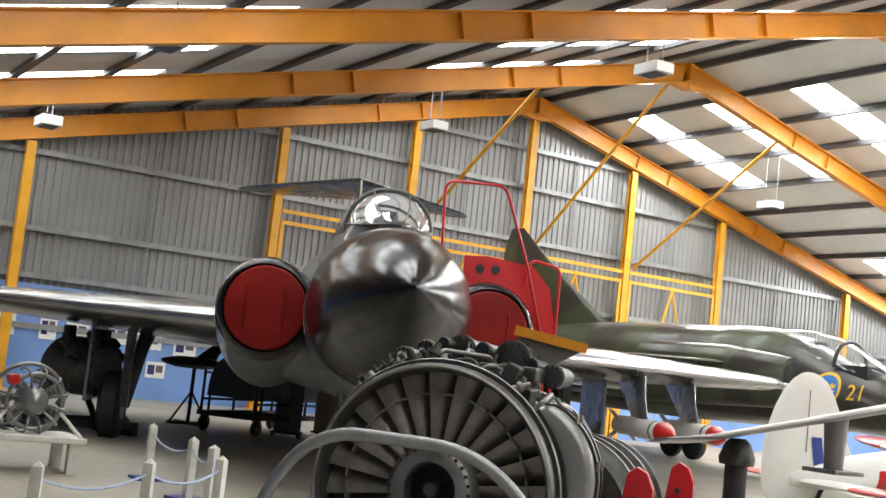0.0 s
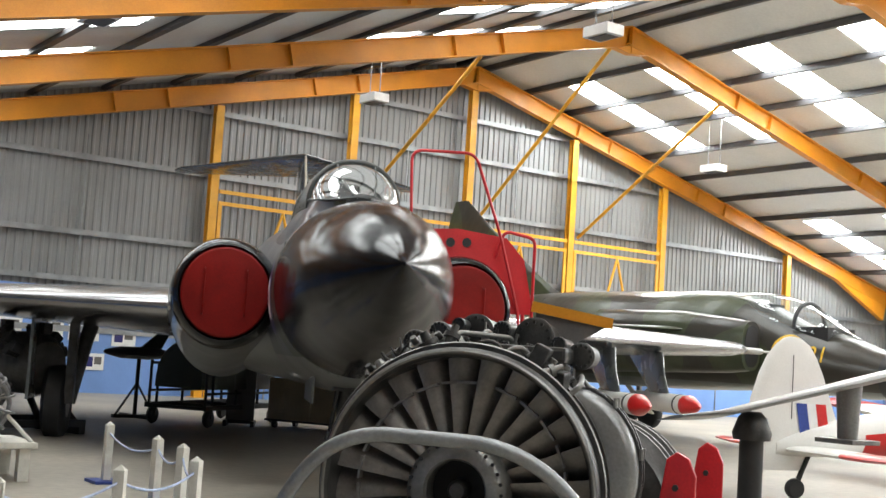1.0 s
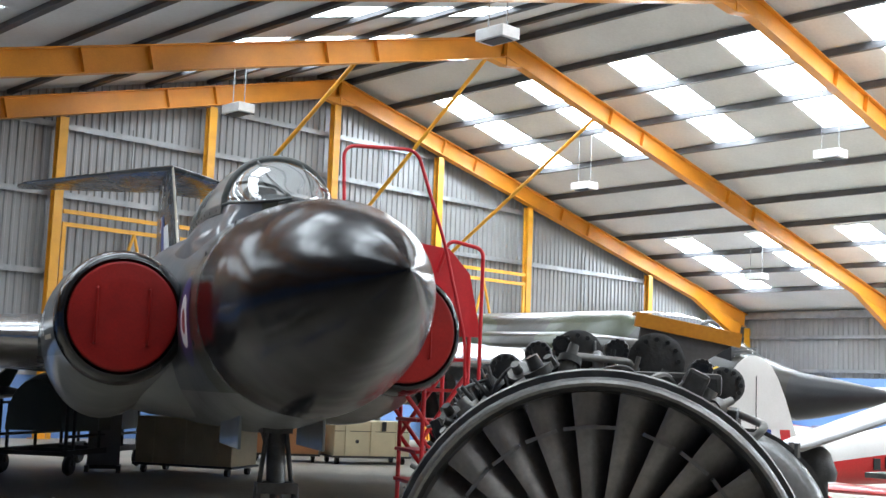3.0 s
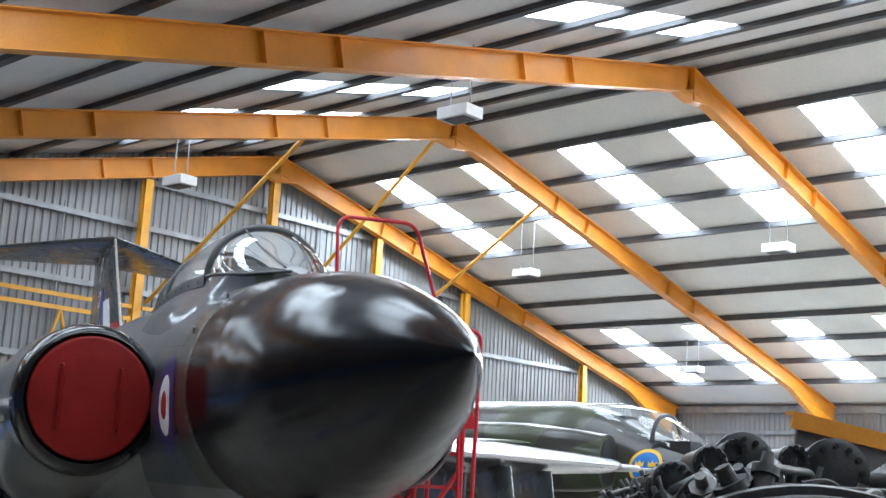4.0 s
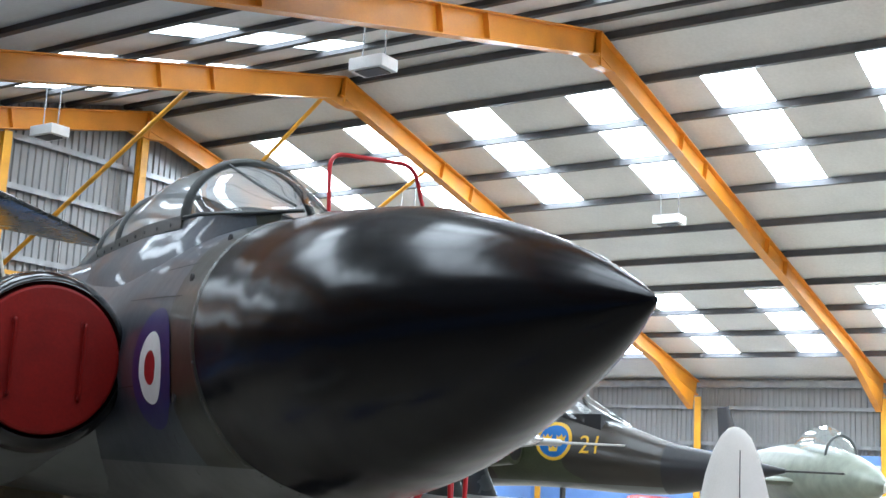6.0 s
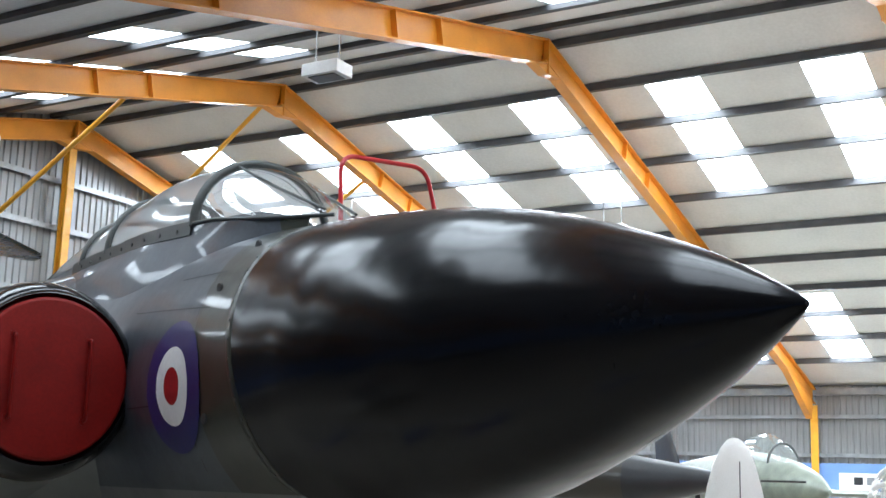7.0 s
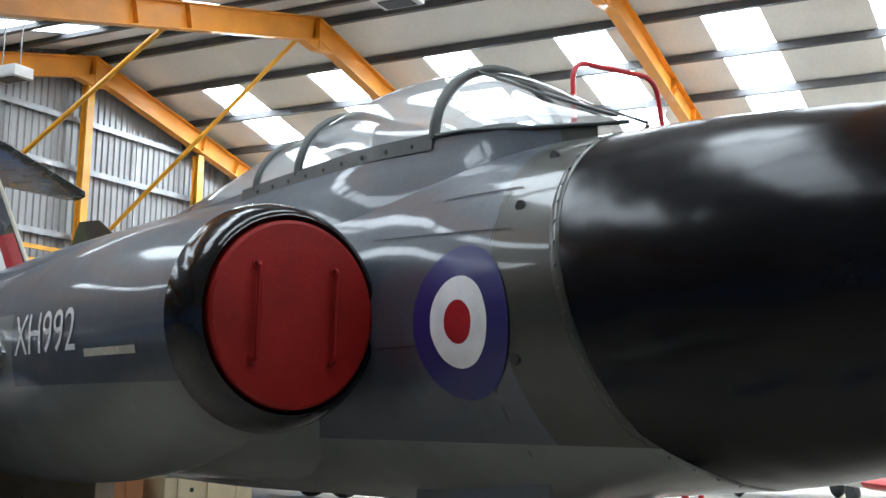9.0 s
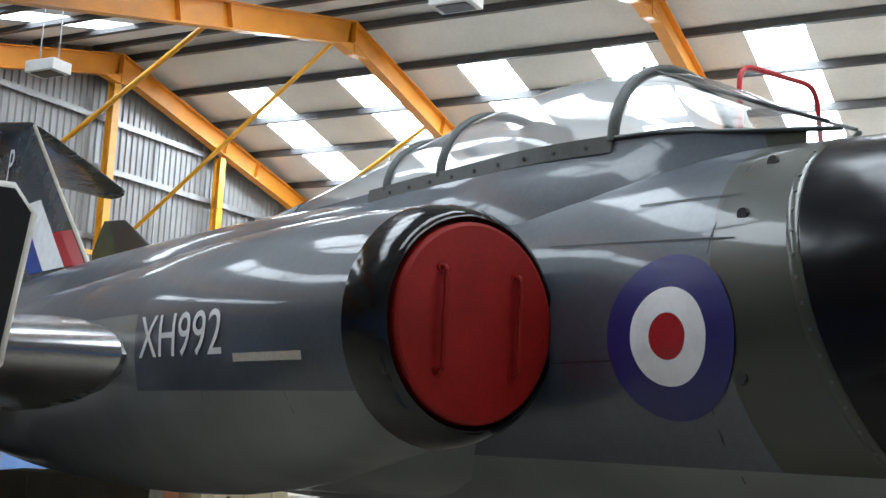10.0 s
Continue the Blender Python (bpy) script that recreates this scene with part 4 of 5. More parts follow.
for k in range(1, 24):
    o = new("snubber", snub0.data)
    o.parent = eng
    o.matrix_local = up @ Euler((0, 2 * math.pi * (k + 0.5) / 24, 0)).to_matrix().to_4x4() @ pose(0, 0, 0.5)
part("casing", moved(lathe([(0.3, 0.0), (0.3, 0.62), (0.42, 0.6), (0.44, 0.64), (0.48, 0.64), (0.5, 0.59), (0.8, 0.56), (0.82, 0.61), (0.86, 0.61), (0.88, 0.55), (1.1, 0.54), (1.11, 0.575), (1.14, 0.575), (1.15, 0.54), (1.45, 0.53), (1.46, 0.6), (1.51, 0.6), (1.52, 0.53), (1.8, 0.52), (1.81, 0.58), (1.85, 0.58), (1.86, 0.5), (2.3, 0.45), (2.3, 0.0)], 40), up), "darkmetal", eng, "", True)
cas = []
for k in range(15):          # cast air box hugging the upper flank behind the ring
    f = k / 14
    q = radians(-14 + 66 * f)
    top = 0.685 + 0.135 * math.sin(math.pi * min(1, f * 1.08)) ** 0.6
    sec = [(0.27, 0.62), (0.27, top - 0.05), (0.30, top - 0.012), (0.35, top), (0.47, top), (0.53, top - 0.015), (0.56, top - 0.06), (0.56, 0.62)]
    cas.append([(r_ * math.cos(q), y, r_ * math.sin(q)) for y, r_ in sec])
abox = part("air_box", moved(loft(cas), up), "silver", eng, "worn silver cast air box", True)
for y, lift in ((0.335, 0.012), (0.45, 0.01), (0.545, 0.012)):
    band = []
    for k in range(15):
        f = k / 14
        q = radians(-14 + 66 * f)
        top = 0.685 + 0.135 * math.sin(math.pi * min(1, f * 1.08)) ** 0.6 - (0.02 if y > 0.5 else 0.0)
        band.append([(r_ * math.cos(q), yy, r_ * math.sin(q)) for yy, r_ in ((y, top - 0.05), (y, top + lift), (y + 0.02, top + lift), (y + 0.02, top - 0.05))])
    part("clamp_band", moved(loft(band), up), "darkmetal", abox)
    for k in (2, 6, 10, 13):
        p = Vector(band[k][1])
        part("clamp_bolt", moved(tube([(0, 0, -0.02), (0, 0, 0.03)], 0.011, 6), up @ Matrix.Translation(p) @ pose(0, 0, 0, 0, 0, 0)), "metal", abox)
for k in range(9):           # hoses that run down the flank behind the air box
    y0 = 0.6 + 0.07 * k
    q0, q1 = radians(58 - 4 * k), radians(-24 - 3 * k)
    r0 = 0.64 + 0.03 * (k % 3)
    pts = [(r0 * math.cos(q0 + (q1 - q0) * j / 8), y0 + 0.03 * math.sin(j + k), r0 * math.sin(q0 + (q1 - q0) * j / 8)) for j in range(9)]
    part("hose", moved(tube(pts, (0.012, 0.02, 0.015)[k % 3], 8), up), ("darkmetal", "black", "metal")[k % 3], eng, "", True)
part("bypass_duct", moved(lathe([(0.62, 0.0), (0.62, 0.42), (0.7, 0.46), (0.72, 0.5), (0.76, 0.5), (0.78, 0.45), (1.0, 0.44), (1.02, 0.49), (1.06, 0.49), (1.08, 0.44), (1.4, 0.43), (1.42, 0.48), (1.47, 0.48), (1.49, 0.43), (1.8, 0.42), (1.82, 0.46), (1.86, 0.46), (1.9, 0.38), (2.15, 0.34), (2.15, 0.0)], 40), up @ pose(0.48, 0.25, -0.14)), "darkmetal", eng, "ribbed dark steel duct casing", True)
for a, o in ((0.8, 0.2), (1.95, 0.3)):
    pr = [(0.6, -0.74), (0.84, -0.74), (0.84, 0.04), (0.80, 0.13), (0.74, 0.16), (0.69, 0.12), (0.67, -0.02), (0.63, -0.3)]
    pr = [(x + o, z + (0.05 if z > -0.4 else 0.0)) for x, z in pr]
    n = len(pr)
    br = part("red_bracket", moved(([(x, y, z) for y in (a, a + 0.07) for x, z in pr], [tuple(range(n))[::-1], tuple(range(n, 2 * n))] + [(k, (k + 1) % n, n + (k + 1) % n, n + k) for k in range(n)]), up), "redsteel", eng, "red painted support bracket", bevel=0.008)
    for z in (-0.5, -0.2, 0.03):
        part("bracket_bolt", moved(bolt, up @ pose(0.74 + o, a - 0.002, z) @ Matrix.Diagonal((2, 2, 2, 1))), "black", br)
rng = random.Random(5)
gear = join(box((-0.4, 0.34, R - 0.04), (0.42, 0.8, R + 0.04)))
part("gearbox", moved(gear, up), "darkmetal", eng, "", bevel=0.02)
for x, zz, r_, y0 in ((-0.085, 0.75, 0.095, 0.57), (0.207, 0.74, 0.105, 0.63), (0.457, 0.66, 0.07, 0.6), (0.06, 0.77, 0.045, 0.53), (-0.22, 0.74, 0.05, 0.35), (-0.33, 0.68, 0.06, 0.3), (-0.14, 0.78, 0.035, 0.42), (0.36, 0.71, 0.04, 0.48)):
    acc = part("accessory", moved(lathe([(-0.02, 0.0), (-0.02, r_ * 0.86), (-0.012, r_), (0.02, r_), (0.03, r_ * 0.86), (0.3, r_ * 0.8), (0.3, 0.0)], 24), up @ pose(x, y0, zz)), "darkmetal", eng, "", True)
    for j in range(12):
        q = 2 * math.pi * j / 12
        part("bolt", moved(bolt, up @ pose(x + r_ * 0.76 * math.cos(q), y0 - 0.018, zz + r_ * 0.76 * math.sin(q))), "black", acc)
for k in range(26):          # cluster of small castings, unions and links along the ring
    q = radians(rng.uniform(46, 132) if k % 2 else rng.uniform(95, 132))
    rr = R + rng.uniform(-0.03, 0.035)
    y0 = rng.uniform(0.1, 0.4)
    m = up @ pose(rr * math.cos(q), y0, rr * math.sin(q), rng.uniform(-40, 40), 90 - math.degrees(q) + rng.uniform(-35, 35), rng.uniform(-30, 30))
    w_ = rng.uniform(0.018, 0.042)
    if k % 3 == 0:
        vf = tube([(0, 0, -0.03), (0, 0, 0.03), (0, 0, 0.03), (0, 0, 0.055), (0, 0, 0.055), (0, 0, 0.1)], [w_, w_, w_ * 1.35, w_ * 1.35, w_ * 0.7, w_ * 0.6], 8)
    elif k % 3 == 1:
        vf = box((-w_, -w_ * 1.4, -0.04), (w_, w_ * 1.4, 0.05))
    else:
        vf = tube(rounded([(-0.07, 0, 0), (-0.02, 0, 0.07), (0.05, 0.02, 0.06), (0.09, 0, -0.02)], 0.04, 4), w_ * 0.4, 7)
    part("fitting", moved(vf, m), rng.choice(["metal", "darkmetal", "darkmetal"]), eng, "", k % 3 != 1, 0.006 if k % 3 == 1 else 0.0)
# castings and pumps along the upper left flank
for k in range(150):
    y = rng.uniform(0.18, 1.0) if k < 60 else rng.uniform(0.4, 1.35)
    q = radians(rng.uniform(104, 136) if k < 60 else rng.uniform(80, 172))
    rr = 0.6 + rng.uniform(0.0, 0.09 if math.degrees(q) < 140 else 0.03)
    x, z, tilt = rr * math.cos(q), rr * math.sin(q), math.degrees(q) - 90 + rng.uniform(-15, 15)
    w, d, h = rng.uniform(0.03, 0.075), rng.uniform(0.035, 0.09), rng.uniform(0.03, 0.085)
    if k % 2:
        vf = moved(box((-w / 2, -d / 2, -h / 2), (w / 2, d / 2, h / 2)), up @ pose(x, y, z, 0, -tilt, rng.uniform(-20, 20)))
    else:
        vf = moved(lathe([(-d * 0.7, 0.0), (-d * 0.7, w * 0.42), (-d * 0.55, w * 0.6), (-d * 0.4, w * 0.6), (-d * 0.38, w * 0.48), (d * 0.5, w * 0.5), (d * 0.6, w * 0.3), (d * 0.6, 0.0)], 16), up @ pose(x, y, z, rng.uniform(-25, 25), -tilt, rng.uniform(-30, 30)))
    ca = part("casting", vf, "darkmetal", eng, "", not k % 2, 0.008 if k % 2 else 0.0)
    part("casting_cap", moved(lathe([(-0.03, 0.0), (-0.03, w * 0.22), (0.0, w * 0.3), (0.03, w * 0.3), (0.03, 0.0)], 14), up @ pose(x, y - d * 0.5, z, 0, -tilt, 0)), "darkmetal", ca, "", True)
    part("casting_boss", moved(lathe([(0, 0.0), (0, w * 0.25), (0.05, w * 0.25), (0.05, w * 0.14), (0.09, w * 0.14), (0.09, 0.0)], 12, "z"), up @ pose(x, y, z, 0, -tilt, 0) @ pose(0, 0, h / 2)), rng.choice(["metal", "darkmetal"]), ca, "", True)
for k in range(210):          # unions, bolts and short links over the flank
    q, y = (radians(rng.uniform(100, 136)), rng.uniform(0.1, 1.1)) if k < 70 else (radians(rng.uniform(98, 170)), rng.uniform(0.3, 1.4))
    rr = 0.64 + rng.uniform(0.0, 0.09 if math.degrees(q) < 140 else 0.03)
    m = up @ pose(rr * math.cos(q), y, rr * math.sin(q), rng.uniform(-50, 50), 90 - math.degrees(q) + rng.uniform(-35, 35), rng.uniform(-60, 60))
    w_ = rng.uniform(0.012, 0.028)
    if k % 4:
        vf = tube([(0, 0, -0.06), (0, 0, 0.0), (0, 0, 0.0), (0, 0, 0.025), (0, 0, 0.025), (0, 0, 0.06)], [w_, w_, w_ * 1.5, w_ * 1.5, w_ * 0.7, w_ * 0.6], 8)
    else:
        vf = tube(rounded([(-0.1, 0, -0.03), (-0.05, 0, 0.05), (0.06, 0.03, 0.05), (0.12, 0, -0.04)], 0.04, 4), w_ * 0.4, 7)
    part("fitting", moved(vf, m), rng.choice(["metal", "darkmetal", "darkmetal", "darkmetal"]), eng, "", True)
for k in range(16):
    y0, q = rng.uniform(0.15, 1.1), radians(rng.uniform(95, 135))
    x0, z0 = 0.64 * math.cos(q), 0.64 * math.sin(q)
    pts = rounded([(x0, y0, z0), (x0 - 0.06, y0 + 0.05, z0 + 0.1), (x0 - 0.03, y0 + rng.uniform(0.15, 0.4), z0 + rng.uniform(-0.1, 0.15)), (x0 + 0.12, y0 + 0.35, z0 + 0.05)], 0.06, 4)
    part("pipe", moved(tube(pts, rng.uniform(0.009, 0.02), 7), up), rng.choice(["metal", "darkmetal", "silver"]), eng, "", True)
for k in range(26):          # pipes, unions and small boxes over the casing
    a0 = rng.uniform(-42, 52)
    q = radians(90 - a0)
    y0 = rng.uniform(0.05, 0.9)
    r_ = 0.66 if y0 < 0.45 else 0.58
    p0 = Vector((r_ * math.cos(q), y0, r_ * math.sin(q)))
    out = Vector((math.cos(q), 0, math.sin(q)))
    if k % 3 == 0:
        q2 = q + rng.uniform(-0.5, 0.5)
        p3 = Vector((r_ * math.cos(q2), y0 + rng.uniform(0.2, 0.5), r_ * math.sin(q2)))
        pts = rounded([p0, p0 + out * 0.09, p3 + Vector((math.cos(q2), 0, math.sin(q2))) * 0.08, p3], 0.07)
        part("pipe", moved(tube(pts, rng.uniform(0.012, 0.026), 8), up), rng.choice(["metal", "darkmetal", "silver"]), eng, "", True)
    elif k % 3 == 1:
        part("union", moved(tube([p0, p0 + out * 0.03, p0 + out * 0.03, p0 + out * 0.05, p0 + out * 0.05, p0 + out * 0.08], [0.032, 0.032, 0.045, 0.045, 0.024, 0.02], 12), up), rng.choice(["metal", "darkmetal"]), eng, "", True)
    else:
        part("control_box", moved(box((-0.04, -0.06, 0), (0.04, 0.06, rng.uniform(0.05, 0.12))), up @ Matrix.Translation(p0) @ pose(0, 0, 0, 0, a0, 0)), "darkmetal", eng, "", bevel=0.015)
for s in (-1, 1):            # side pipework runs
    for k in range(5):
        q = radians(rng.uniform(-30, 50))
        x, z = s * 0.62 * math.cos(q), 0.62 * math.sin(q)
        part("pipe", moved(tube(rounded([(x, 0.3, z), (x * 1.12, 0.4, z), (x * 1.05, 0.8, z * 0.9), (x * 0.86, 1.25, z * 0.9)], 0.08), rng.uniform(0.012, 0.03), 8), up), rng.choice(["metal", "darkmetal"]), eng, "", True)
for k, (y, z, w, h) in enumerate(((0.52, 0.42, 0.13, 0.2), (0.74, 0.46, 0.1, 0.16), (0.95, 0.4, 0.15, 0.24), (1.14, 0.44, 0.1, 0.18))):
    cb = part("control_unit", moved(box((-0.06, -w / 2, -h / 2), (0.05, w / 2, h / 2)), up @ pose(-0.52, y, z, 0, -24, 0)), "darkmetal", eng, "", bevel=0.01)
    part("cover_plate", moved(box((-0.068, -w * 0.36, -h * 0.34), (-0.0605, w * 0.36, h * 0.34)), up @ pose(-0.52, y, z, 0, -24, 0)), "metal" if k % 2 else "darkmetal", cb)
    for dz in (-1, 1):
        for dy in (-1, 1):
            part("screw", moved(tube([(-0.075, dy * w * 0.42, dz * h * 0.42), (-0.055, dy * w * 0.42, dz * h * 0.42)], 0.006, 6), up @ pose(-0.52, y, z, 0, -24, 0)), "metal", cb)
    part("riser_pipe", moved(tube(rounded([(-0.56, y + w * 0.7, -0.1), (-0.57, y + w * 0.7, z + 0.05), (-0.5, y + w * 0.7, z + 0.16), (-0.38, y + w * 0.7, z + 0.2)], 0.05), 0.008 + 0.003 * (k % 2), 8), up), "metal" if k % 2 else "darkmetal", eng, "", True)
part("conduit", moved(tube(rounded([(-0.58, 0.35, 0.28), (-0.61, 0.5, 0.3), (-0.61, 1.1, 0.32), (-0.52, 1.25, 0.34)], 0.06), 0.014, 8), up), "metal", eng, "", True)
for y in (0.5, 1.9):         # cradle
    part("cradle", join(box((-0.6, y - 0.04, 0.0), (0.6, y + 0.04, 0.08)), box((-0.55, y - 0.04, 0.08), (-0.47, y + 0.04, 0.6)), box((0.47, y - 0.04, 0.08), (0.55, y + 0.04, 0.6)), box((-0.5, y - 0.04, 0.2), (0.5, y + 0.04, 0.27))), "darkmetal", eng)
for x in (-0.5, 0.5):
    part("skid", box((x - 0.05, 0.3, 0.0), (x + 0.05, 2.1, 0.07)), "darkmetal", eng)

tb = thing("tube_barrier", pose(-17.93, -24.76, 0, 0, 0, -36), "bent grey steel tube barrier before the engine", "barrier")
part("rail", tube(rounded([(-0.62, 0, 0.01), (-0.62, 0, 0.66), (-0.36, 0, 1.05), (0.4, 0, 1.03), (0.74, 0, 0.72), (0.74, 0, 0.01)], 0.24, 8), 0.03, 14), "girt", tb, "", True)
for x in (-0.62, 0.74):
    part("foot_plate", box((x - 0.09, -0.09, 0.0), (x + 0.09, 0.09, 0.012)), "girt", tb)
    for dx, dy in ((-0.06, -0.06), (0.06, 0.06)):
        part("foot_bolt", moved(lathe([(0.0, 0.0), (0.0, 0.012), (0.022, 0.012), (0.022, 0.0)], 6, "z"), pose(x + dx, dy, 0.01)), "darkmetal", tb)
ob_ = part("orange_bar", join(box((0, -0.03, 0), (0.44, 0.03, 0.012)), box((0, -0.03, -0.045), (0.44, -0.018, 0.0))), "orange", None)
ob_.matrix_world = pose(-16.60, -23.78, 1.69, 0, 9, -36)
ob_.parent, ob_.matrix_parent_inverse = eng, Matrix.Identity(4)
ob_.matrix_local = eng.matrix_basis.inverted() @ pose(-16.60, -23.78, 1.69, 0, 9, -36)

bp_ = part("bar_bracket", loft([[(0.03, y, -0.002), (0.46, y, -0.002), (0.2, y, -0.22), (0.1, y, -0.75), (0.05, y, -0.75)] for y in (-0.012, 0.004)]), "slate", ob_, "grey sheet bracket")

# ---- rope barrier ----
STANCH = [(-16.58, -17.6), (-16.71, -19.1), (-16.8, -19.83), (-17.14, -20.85), (-17.9, -21.41), (-18.81, -21.99)]
first = None
for i, (x, y) in enumerate(STANCH):
    if first is None:
        first = thing("barrier_post", pose(x, y, 0), "short white wooden rope post on a blue base", "barrier post", "rope barrier posts")
        part("post", join(box((-0.035, -0.035, 0.03), (0.035, 0.035, 0.54)), ([(-0.035, -0.035, 0.54), (0.035, -0.035, 0.54), (0.035, 0.035, 0.54), (-0.035, 0.035, 0.54), (0, 0, 0.575)], [(0, 1, 4), (1, 2, 4), (2, 3, 4), (3, 0, 4)])), "offwhite", first)
        part("base", box((-0.15, -0.15, 0), (0.15, 0.15, 0.03)), "flag_blue", first, "blue painted base board", bevel=0.005)
    else:
        copy_thing(first, pose(x, y, 0, 0, 0, 13 * i))
for (x0, y0), (x1, y1) in zip(STANCH, STANCH[1:]):
    pts = [(x0 + (x1 - x0) * k / 12, y0 + (y1 - y0) * k / 12, 0.47 - 0.09 * (1 - (2 * k / 12 - 1) ** 2)) for k in range(13)]
    tagged(part("rope", tube(pts, 0.009, 8), "rope", None, "", True), "pale blue rope slung between white posts", "rope", "barrier ropes")

# ---- green camouflaged jet with canards ----
V = thing("canard_jet", pose(-1.5, -17.5, 0), "dark green camouflaged canard jet, yellow number on its nose", "jet aircraft")
VB = [(0.0, 1.60, 0.03, 0.03, 0.03, 2), (0.6, 1.58, 0.17, 0.17, 0.17, 2), (1.2, 1.56, 0.30, 0.30, 0.3, 2), (1.9, 1.56, 0.42, 0.42, 0.42, 2), (2.7, 1.62, 0.55, 0.62, 0.5, 2), (3.8, 1.75, 0.66, 0.75, 0.6, 2.1),
      (4.6, 1.85, 0.75, 1.0, 0.7, 2.2), (5.5, 1.95, 0.95, 1.15, 0.85, 2.3), (7.0, 2.0, 1.15, 1.13, 0.95, 2.3), (11.0, 2.0, 1.15, 1.12, 0.95, 2.2), (14.5, 2.0, 0.85, 0.9, 0.8, 2), (15.8, 2.0, 0.65, 0.65, 0.65, 2)]


def tub(rows, st, n=32):
    rr = []
    for a in st:
        cz, w, u, d, p = smooth_rows(rows, a)
        rr.append([(x, a, z) for x, z in section(0, cz, w, u, d, p, n)])
    return loft(rr)


vbody = tub(VB, [1.9 + 0.25 * k for k in range(57)])
part("fuselage", vbody, "saab", V, "", True)
part("nose_cone", tub(VB, [0.0, 0.05, 0.2, 0.4, 0.6, 0.9, 1.2, 1.55, 1.9]), "darkpaint", V, "dark painted nose cone", True)
part("nose_probe", cyl((0, -0.9, 1.6), (0, 0.02, 1.6), 0.018, 8), "darkmetal", V, "", True)
CV = [(2.6, 0.12, 2.15, 2.22), (3.2, 0.38, 2.25, 2.55), (3.7, 0.46, 2.35, 2.85), (4.3, 0.5, 2.45, 3.02), (5.0, 0.48, 2.6, 3.1), (5.6, 0.4, 2.8, 3.1)]


def cv_arch(a, grow=0.0):
    w, z0, z1 = smooth_rows(CV, a)
    return [((w + grow) * math.cos(math.pi * k / 14), a, z0 + (z1 - z0 + grow) * math.sin(math.pi * k / 14) ** 0.9) for k in range(15)]


part("windscreen", loft([cv_arch(2.6 + 0.22 * k) for k in range(6)], False), "glass", V, "", True)
vc = part("canopy", loft([cv_arch(3.75 + 0.25 * k) for k in range(8)], False), "glass", V, "", True)
part("canopy_frame", tube([Vector(p) for p in cv_arch(3.73, 0.01)], 0.04, 8), "darkpaint", vc, "", True)
part("cockpit_tub", join(box((-0.4, 3.0, 2.1), (0.4, 5.4, 2.4)), box((-0.2, 4.5, 2.4), (0.2, 4.7, 2.85))), "black", V)
vb_tree = BVHTree.FromPolygons([Vector(v) for v in vbody[0]], vbody[1])
for s in (-1, 1):
    part("air_intake", loft([[(s * x_ + x, a, z) for x, z in section(0, zc, w, u, d, 2.6, 24)] for a, x_, zc, w, u, d in ((4.3, 0.98, 1.95, 0.27, 0.5, 0.45), (4.7, 1.0, 1.95, 0.32, 0.56, 0.5), (6.0, 0.95, 2.0, 0.5, 0.65, 0.6), (8.5, 0.8, 2.0, 0.6, 0.7, 0.7))]), "saab", V, "", True)
    # thin black plate before the closed intake, painting the shade inside its mouth
    part("intake_shade_plate", moved(loft([[(x, a, z) for x, z in section(0, 0, w, u, u, 2.6, 24)] for a, w, u in ((0, 0.2, 0.4), (0.006, 0.2, 0.4))]), pose(s * 0.98, 4.285, 1.97)), "black", V)
    part("canard", loft([[(s * x, le + a, 2.25 + h) for a, h in airfoil(ch, 0.05)] for x, le, ch in ((1.0, 5.2, 3.2), (2.6, 7.2, 1.0), (2.75, 7.5, 0.5))]), "saab", V, "", True)
    part("wing", loft([[(s * x, le + a, 1.5 + h) for a, h in airfoil(ch, 0.045)] for x, le, ch in ((0.9, 7.2, 7.2), (2.6, 9.6, 5.2), (5.3, 12.8, 2.0))]), "saab", V, "", True)
    lg = part("main_leg", cyl((s * 2.2, 10.5, 1.4), (s * 2.2, 10.5, 0.4), 0.07), "metal", V, "", True)
    for y in (10.1, 10.9):
        part("tyre", moved(lathe([(-0.1, 0.15), (-0.11, 0.33), (-0.06, 0.38), (0.06, 0.38), (0.11, 0.33), (0.1, 0.15)], 22), pose(s * 2.2, y, 0.38, 0, 0, 90)), "black", lg, "", True)
part("fin", loft([[(h, le + a, z) for a, h in airfoil(ch, 0.06)] for z, le, ch in ((2.8, 10.6, 5.0), (3.6, 12.0, 3.9), (5.0, 14.2, 1.75), (5.66, 15.1, 0.6))]), "saab", V, "", True)
ng = part("nose_leg", cyl((0, 3.9, 1.2), (0, 3.9, 0.3), 0.05), "metal", V, "", True)
part("tyre", moved(lathe([(-0.08, 0.1), (-0.09, 0.23), (-0.05, 0.28), (0.05, 0.28), (0.09, 0.23), (0.08, 0.1)], 20), pose(0, 3.9, 0.28, 0, 0, 90)), "black", ng, "", True)
vr = part("roundel", skin_ring(vb_tree, 3.75, 1.92, 0.004, 0.27, 0.005, 40), "swblue", V, "blue roundel with yellow rim and crowns", True)
part("roundel_rim", skin_ring(vb_tree, 3.75, 1.92, 0.265, 0.32, 0.007, 40), "swyellow", vr, "", True)
for cy, cz in ((3.87, 1.98), (3.63, 1.98), (3.75, 1.80)):
    vv = []
    for dy, dz in ((-0.07, -0.05), (0.07, -0.05), (0.085, 0.05), (0.04, 0.0), (0.0, 0.06), (-0.04, 0.0), (-0.085, 0.05)):
        vv.append(on_skin(vb_tree, cy - dy, cz + dz, 0.011))
